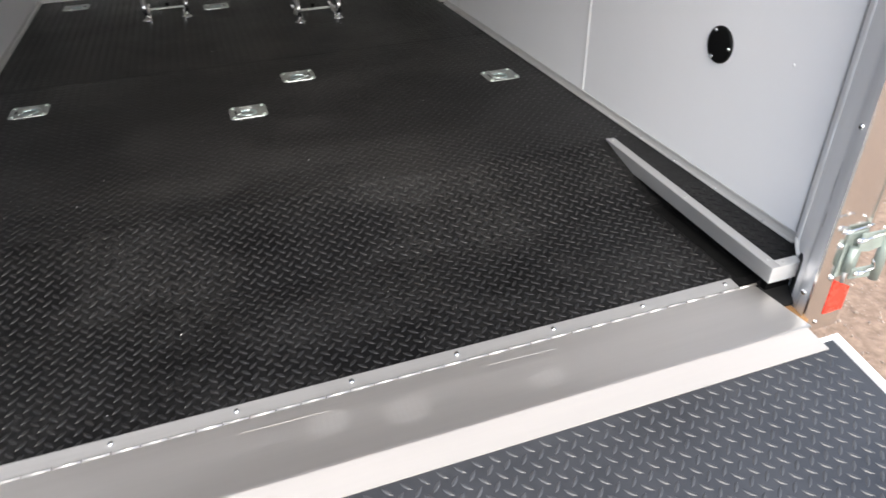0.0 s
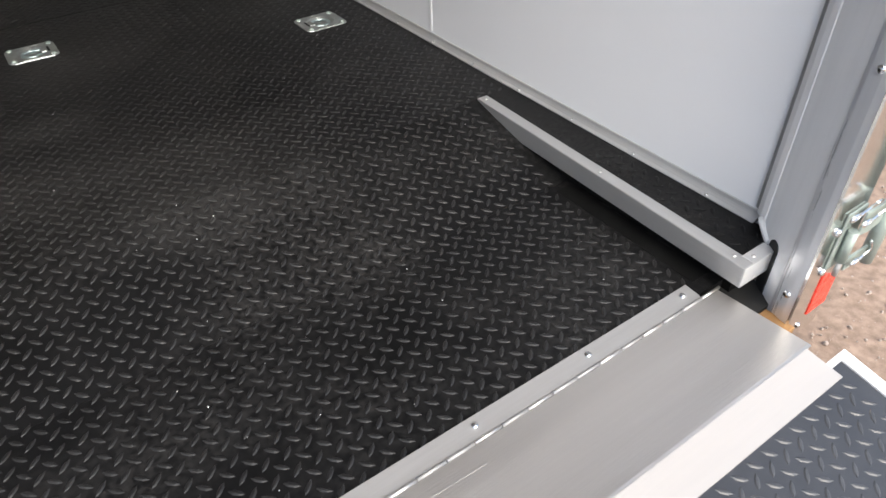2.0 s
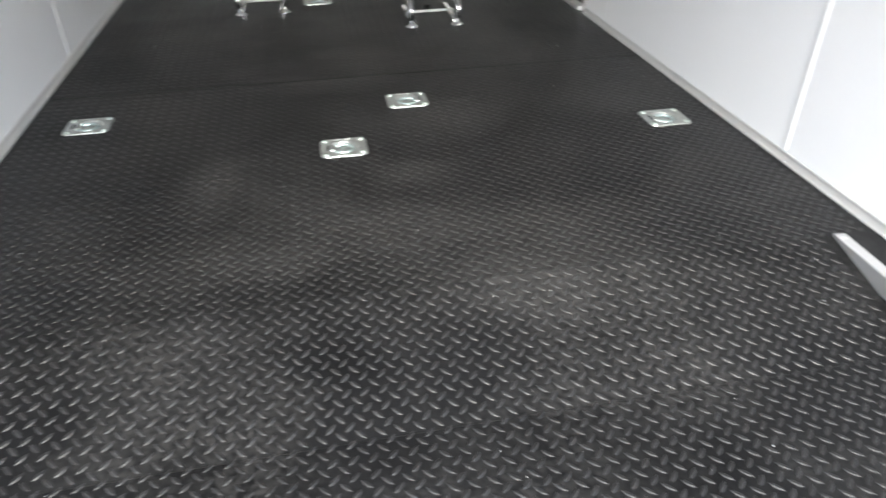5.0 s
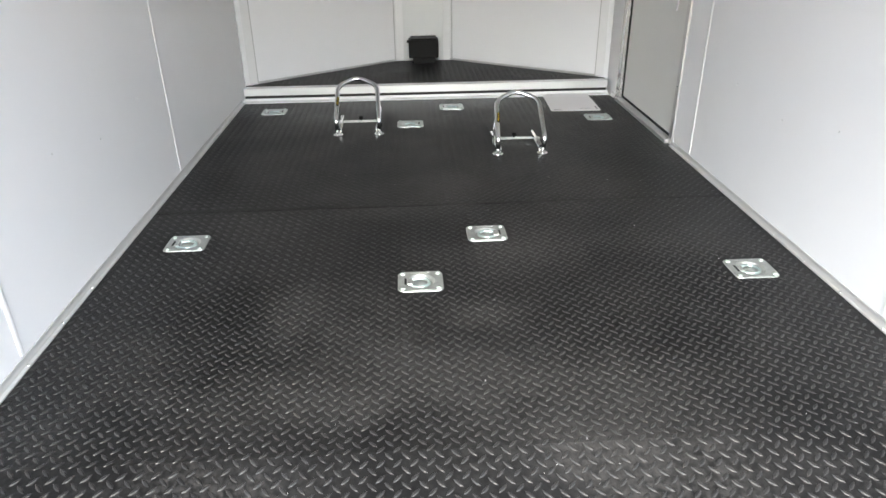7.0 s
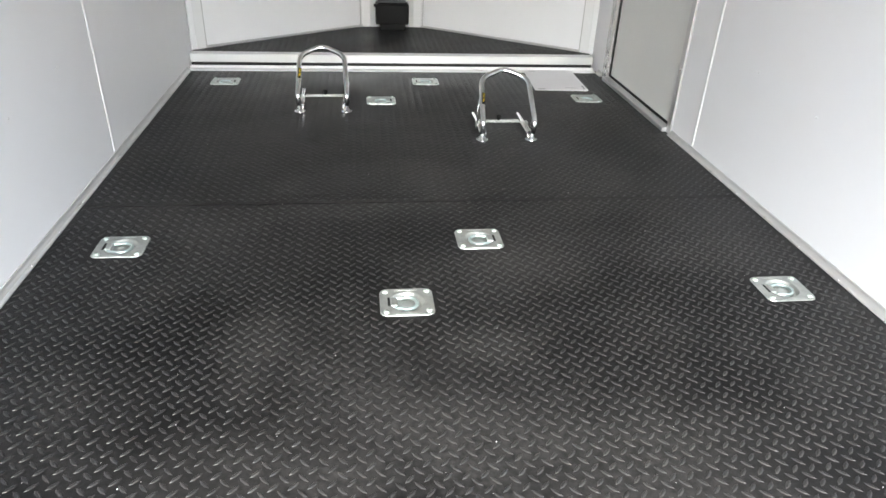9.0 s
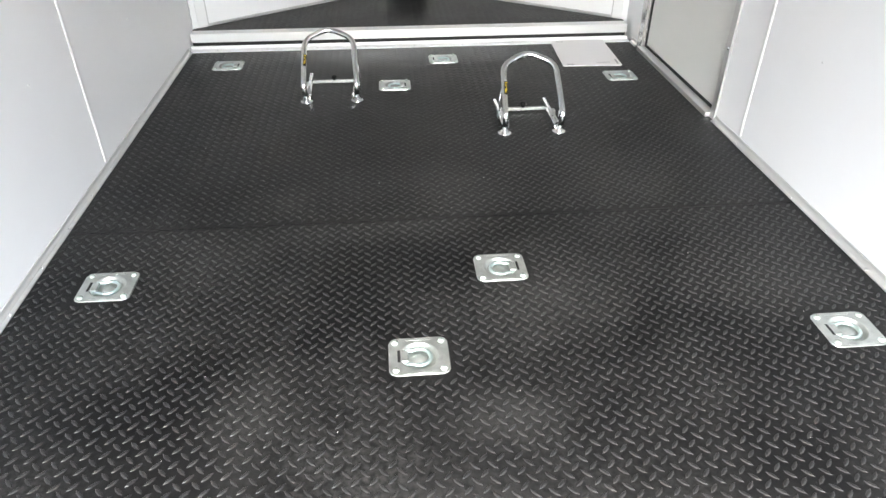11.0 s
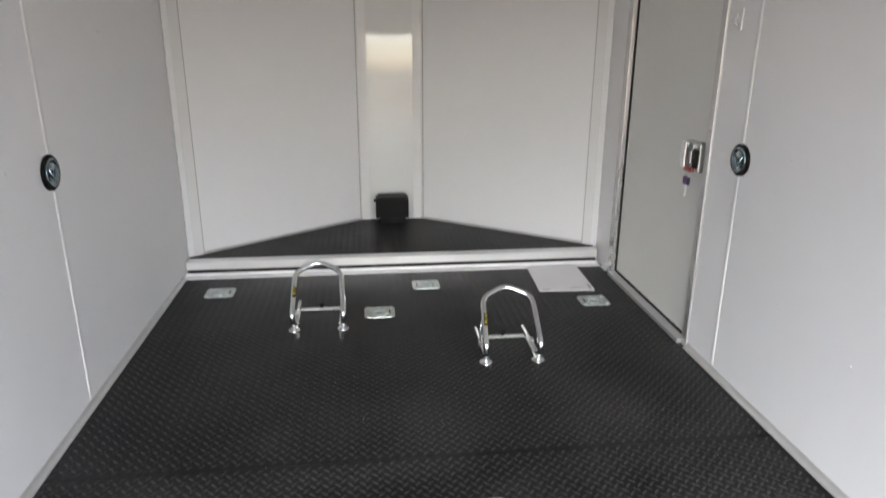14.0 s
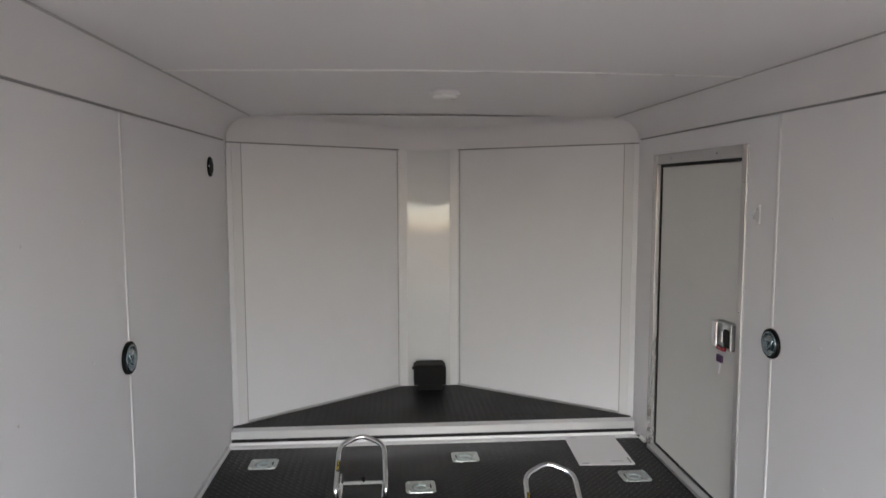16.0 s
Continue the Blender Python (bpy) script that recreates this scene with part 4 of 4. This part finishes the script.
def round_cover(s, y, z, r):
    t = thing("round_cover", "flat round black plastic cover with three screws on the wall", "cover", "round wall covers", at=(s * SIDE[s], y, z))
    m = pose(0, 0, 0, 0, -90 * s, 0)
    part("disc", lathe([(r, 0), (r, 0.004), (r - 0.004, 0.007), (r * 0.7, 0.0075), (0, 0.008)], m, 40), BLACK, t)
    for k in range(3):
        a = 2 * math.pi * k / 3 + 0.5
        part("screw", screw(m @ Matrix.Translation((r * 0.82 * math.cos(a), r * 0.82 * math.sin(a), 0.007)), 0.006), CHROME, t)
    return t


round_cover(1, 2.441, 0.418, 0.054)
round_cover(-1, 5.78, 1.588, 0.052)


# ---- wheel chocks ----
def wheel_chock(x, y):
    t = thing("wheel_chock", "chrome tube motorcycle wheel chock bolted to the floor", "wheel chock", "wheel chocks", at=(x, y, 0))
    h = 0.112
    pts = [(-h, 0, 0.012), (-h - 0.004, -0.034, 0.078), (-h + 0.001, 0.065, 0.168), (-h + 0.004, 0.14, 0.234), (-0.002, 0.182, 0.270),
           (h - 0.004, 0.14, 0.234), (h - 0.001, 0.065, 0.168), (h + 0.004, -0.034, 0.078), (h, 0, 0.012)]
    part("hoop", tube(rounded(pts, 0.042, 8), 0.012, 16), CHROME, t, "polished bent tube hoop")
    for s in (-1, 1):
        foot = part("foot", lathe([(0.027, 0), (0.027, 0.0022), (0.025, 0.0032), (0.016, 0.0036), (0.0145, 0.012), (0, 0.012)], Matrix.Translation((s * h, 0, 0)), 24), CHROME, t)
        part("bolt", screw(pose(s * (h + 0.001), -0.020, 0.004), 0.0065), CHROME, foot)
        part("rail", tube([(s * (h - 0.006), 0.01, 0.022), (s * (h - 0.002), 0.285, 0.018)], 0.0140, 14), CHROME, t, "floor rail tube")
        part("strut", tube([(s * (h + 0.004), 0.078, 0.178), (s * (h + 0.014), 0.080, 0.10), (s * (h + 0.012), 0.060, 0.022)], 0.0026, 8), CHROME, t, "thin brace rod")
        part("clip", boxed((s * (h + 0.004) - 0.006, 0.115, 0.012), (s * (h + 0.004) + 0.006, 0.145, 0.04), 0.002), ZINC, t)
    bm = boxed((-h, 0.205, 0.008), (h, 0.222, 0.019), 0.002)
    for i in range(9):
        box(bm, (-0.088 + i * 0.0215, 0.201, 0.009), (-0.076 + i * 0.0215, 0.2049, 0.018))
    part("cross_bar", bm, ZINC, t, "notched zinc cross bar")
    part("knob", lathe([(0.007, 0), (0.007, 0.006), (0.012, 0.008), (0.012, 0.02), (0.010, 0.023), (0, 0.023)], Matrix.Translation((0.002, 0.214, 0.019)), 16), BLACK, t, "black plastic knob")
    label = boxed((-0.0075, -0.028, -0.002), (0.0075, 0.028, 0.0012), 0.0006)
    d = (Vector((-h + 0.010, 0.135, 0.228)) - Vector((-h + 0.002, 0.065, 0.168))).normalized()
    z = Vector((0.18, -0.80, 0.55))
    z = (z - d * z.dot(d)).normalized()
    m = Matrix.Translation(Vector((-h + 0.003, 0.060, 0.163)) + z * 0.0122) @ Matrix((d.cross(z), d, z)).transposed().to_4x4()
    label.transform(m)
    sticker = part("sticker", label, BLACK, t, "small black and yellow sticker")
    bm = boxed((-0.0035, -0.021, 0.0012), (-0.0010, -0.004, 0.0018))
    box(bm, (0.0012, -0.016, 0.0012), (0.0028, 0.002, 0.0018))
    box(bm, (-0.0030, 0.006, 0.0012), (0.0012, 0.012, 0.0018))
    box(bm, (-0.0040, 0.019, 0.0012), (0.0040, 0.022, 0.0018))
    bm.transform(m)
    part("print", bm, YELLOW, sticker)
    return t


first = wheel_chock(-0.409, 5.217)
copy_thing(first, pose(0.418, 4.815, 0))

# ---- loose and small things inside ----
booklet = thing("paper_packet", "white paper packet with small grey print on the floor", "papers")
q = pose(0.888, 5.775, 0.0016, 0, 0, -3.0)
bm = boxed((-0.147, -0.208, 0), (0.147, 0.208, 0.004), 0.001)
bm.transform(q)
part("sheet", bm, PAPER, booklet)
bm = boxed((-0.140, -0.212, 0.0041), (0.150, 0.200, 0.0056), 0.0005)
bm.transform(q @ pose(0, 0, 0, 0, 0, 0.8))
part("cover_sheet", bm, PAPER, booklet)
for x0, y0, x1, y1 in ((-0.128, -0.200, -0.088, -0.188), (0.03, -0.17, 0.1, -0.164), (-0.12, 0.17, -0.08, 0.176), (0.13, -0.19, 0.14, -0.12)):
    bm = boxed((x0, y0, 0.0056), (x1, y1, 0.006))
    bm.transform(q)
    part("print_bar", bm, GREYINK, booklet)

unit = thing("control_box", "black plastic control box on the nose platform", "box")
part("body", boxed((-0.112, 6.71, STAGE + 0.042), (0.108, 6.845, STAGE + 0.172), 0.006), BLACK, unit)
part("lid", boxed((-0.098, 6.702, STAGE + 0.1725), (0.094, 6.84, STAGE + 0.184), 0.004), BLACK, unit)
part("base", boxed((-0.084, 6.72, STAGE + 0.0015), (0.086, 6.845, STAGE + 0.0418), 0.004), BLACK, unit)
part("tab", boxed((-0.126, 6.72, STAGE + 0.152), (-0.1125, 6.74, STAGE + 0.172), 0.003), BLACK, unit)

lamp = thing("ceiling_light", "small unlit oval white ceiling light", "light", at=(-0.02, 5.15, CEIL_MID - 0.001))
flip = Matrix.Diagonal((1, 1, -1, 1))
bm = lathe([(0.066, 0), (0.066, 0.012), (0.062, 0.016), (0.054, 0.017), (0, 0.017)], flip, 36)
part("base", bm, WHITE_TRIM, lamp)
part("lens", lathe([(0.056, 0.0172), (0.055, 0.026), (0.050, 0.031), (0.03, 0.034), (0, 0.035)], flip, 36), LENS, lamp, "milky lens")

# ---- fittings on the rear post ----
reflector = thing("red_reflector", "red adhesive reflector strip on the polished post", "reflector")
part("strip", extrude_profile([(1.164, -0.107), (1.226, -0.105), (1.225, -0.032), (1.163, 0.003)], "y", 1.8100, 1.8118), RED, reflector)
tail_light = thing("tail_light", "oval red tail light on the rear post", "tail light")
bm = bmesh.new()
bmesh.ops.create_uvsphere(bm, u_segments=24, v_segments=12, radius=1, matrix=Matrix.LocRotScale((1.180, 1.811, 0.68), None, (0.032, 0.022, 0.085)))
part("lens", bm, RED_LENS, tail_light)
bm = lathe([(1.05, 0), (1.05, 0.15), (0.98, 0.2)], Matrix.Translation((1.180, 1.8115, 0.68)) @ Matrix.LocRotScale(None, Euler((radians(90), 0, 0)), None) @ Matrix.Diagonal((0.032, 0.085, 0.02, 1)), 32)
part("rim", bm, BLACK, tail_light)

bar = thing("door_lock_bar", "upright galvanised lock bar with keeper brackets on the post", "lock bar")
RX, RY = 1.264, 1.789
part("rod", tube([(RX, RY, 0.151), (RX, RY, 1.70)], 0.0115, 14), GALV, bar)
part("base_plate", boxed((1.152, 1.807, 0.016), (1.215, 1.8115, 0.146), 0.002), BRACKET, bar)
part("keeper", tube([(1.170, 1.797, 0.040), (1.170, 1.797, 0.110)], 0.0095, 14), BRACKET, bar, "galvanised keeper knuckle")
part("keeper_pin", tube([(1.170, 1.797, 0.005), (1.170, 1.797, 0.0395)], 0.005, 10), DULL, bar)
part("hasp", extrude_profile([(1.176, 0.100), (1.215, 0.092), (RX, 0.100), (RX, 0.146), (1.176, 0.150)], "y", 1.790, 1.794), BRACKET, bar, "flat arm from the knuckle to the rod")
part("arm", extrude_profile([(1.180, 0.016), (RX, 0.006), (RX, 0.040), (1.180, 0.046)], "y", 1.790, 1.794), BRACKET, bar)
part("top_bracket", boxed((1.215, 1.782, 1.55), (1.285, 1.8118, 1.62), 0.003), BRACKET, bar)
part("sleeve", tube([(RX, RY, 0.000), (RX, RY, 0.150)], 0.0135, 14), BRACKET, bar)
for x, z in ((1.143, 0.110), (1.150, 0.014)):
    part("bolt", screw(pose(x, 1.8115, z, 90), 0.009), CHROME, bar)
for x, z, dx, dz in ((1.106, 0.176, 0.080, 0.000), (1.166, 0.138, 0.078, 0.022), (1.196, 0.034, 0.052, 0.030)):
    loop = [(x + 0.012 * math.cos(a), 1.783, z + 0.005 * math.sin(a)) for a in np.linspace(0.4, 6.0, 12)]
    pts = [tuple(map(float, p)) for p in loop] + [(x + 0.02, 1.783, z), (x + dx, 1.783, z + 0.004), (x + dx - 0.006, 1.783, z + 0.004 + dz * 0.5), (x + dx - 0.018, 1.783, z + 0.004 + dz)]
    part("pin", tube(pts, 0.0026, 8), CHROME, bar, "bright wire pin")

# ---- wear: scratches on the flap and crumbs on the floor ----
SCRATCH = material("bright_scratch", (0.56, 0.555, 0.55), 0.37, metal=0.8, vary=0.05)
for x0, y0, x1, y1 in SCRATCHES:
    z0, z1 = [-0.0712 + (1.939 - y) / 0.191 * 0.0127 + 0.0001 for y in (y0, y1)]
    w = 0.0011
    bm = bmesh.new()
    low = [bm.verts.new(p) for p in ((x0, y0 - w, z0), (x1, y1 - w, z1), (x1, y1 + w, z1 - 0.0002), (x0, y0 + w, z0 - 0.0002))]
    bm.faces.new(low)
    up = bmesh.ops.extrude_face_region(bm, geom=bm.faces[:])["geom"]
    for v in up:
        if isinstance(v, bmesh.types.BMVert):
            v.co.z += 0.0004
    bmesh.ops.recalc_face_normals(bm, faces=bm.faces[:])
    part("scratch", bm, SCRATCH, flap)
places = []
for _ in range(150):
    x, y = rng.uniform(-1.1, 1.1), 2.05 + 3.6 * rng.random() ** 1.3
    if any(abs(x - h[0]) < h[2] and abs(y - h[1]) < h[3] for h in plates):
        continue
    size = 0.0007 + 0.0012 * rng.random() ** 3
    places.append((x, y, floor_z(y) + size * 0.5, size))
tagged(scatter("floor_crumbs", places, CAULK), "tiny pale crumbs scattered on the rubber floor", "debris", "", "stuff")
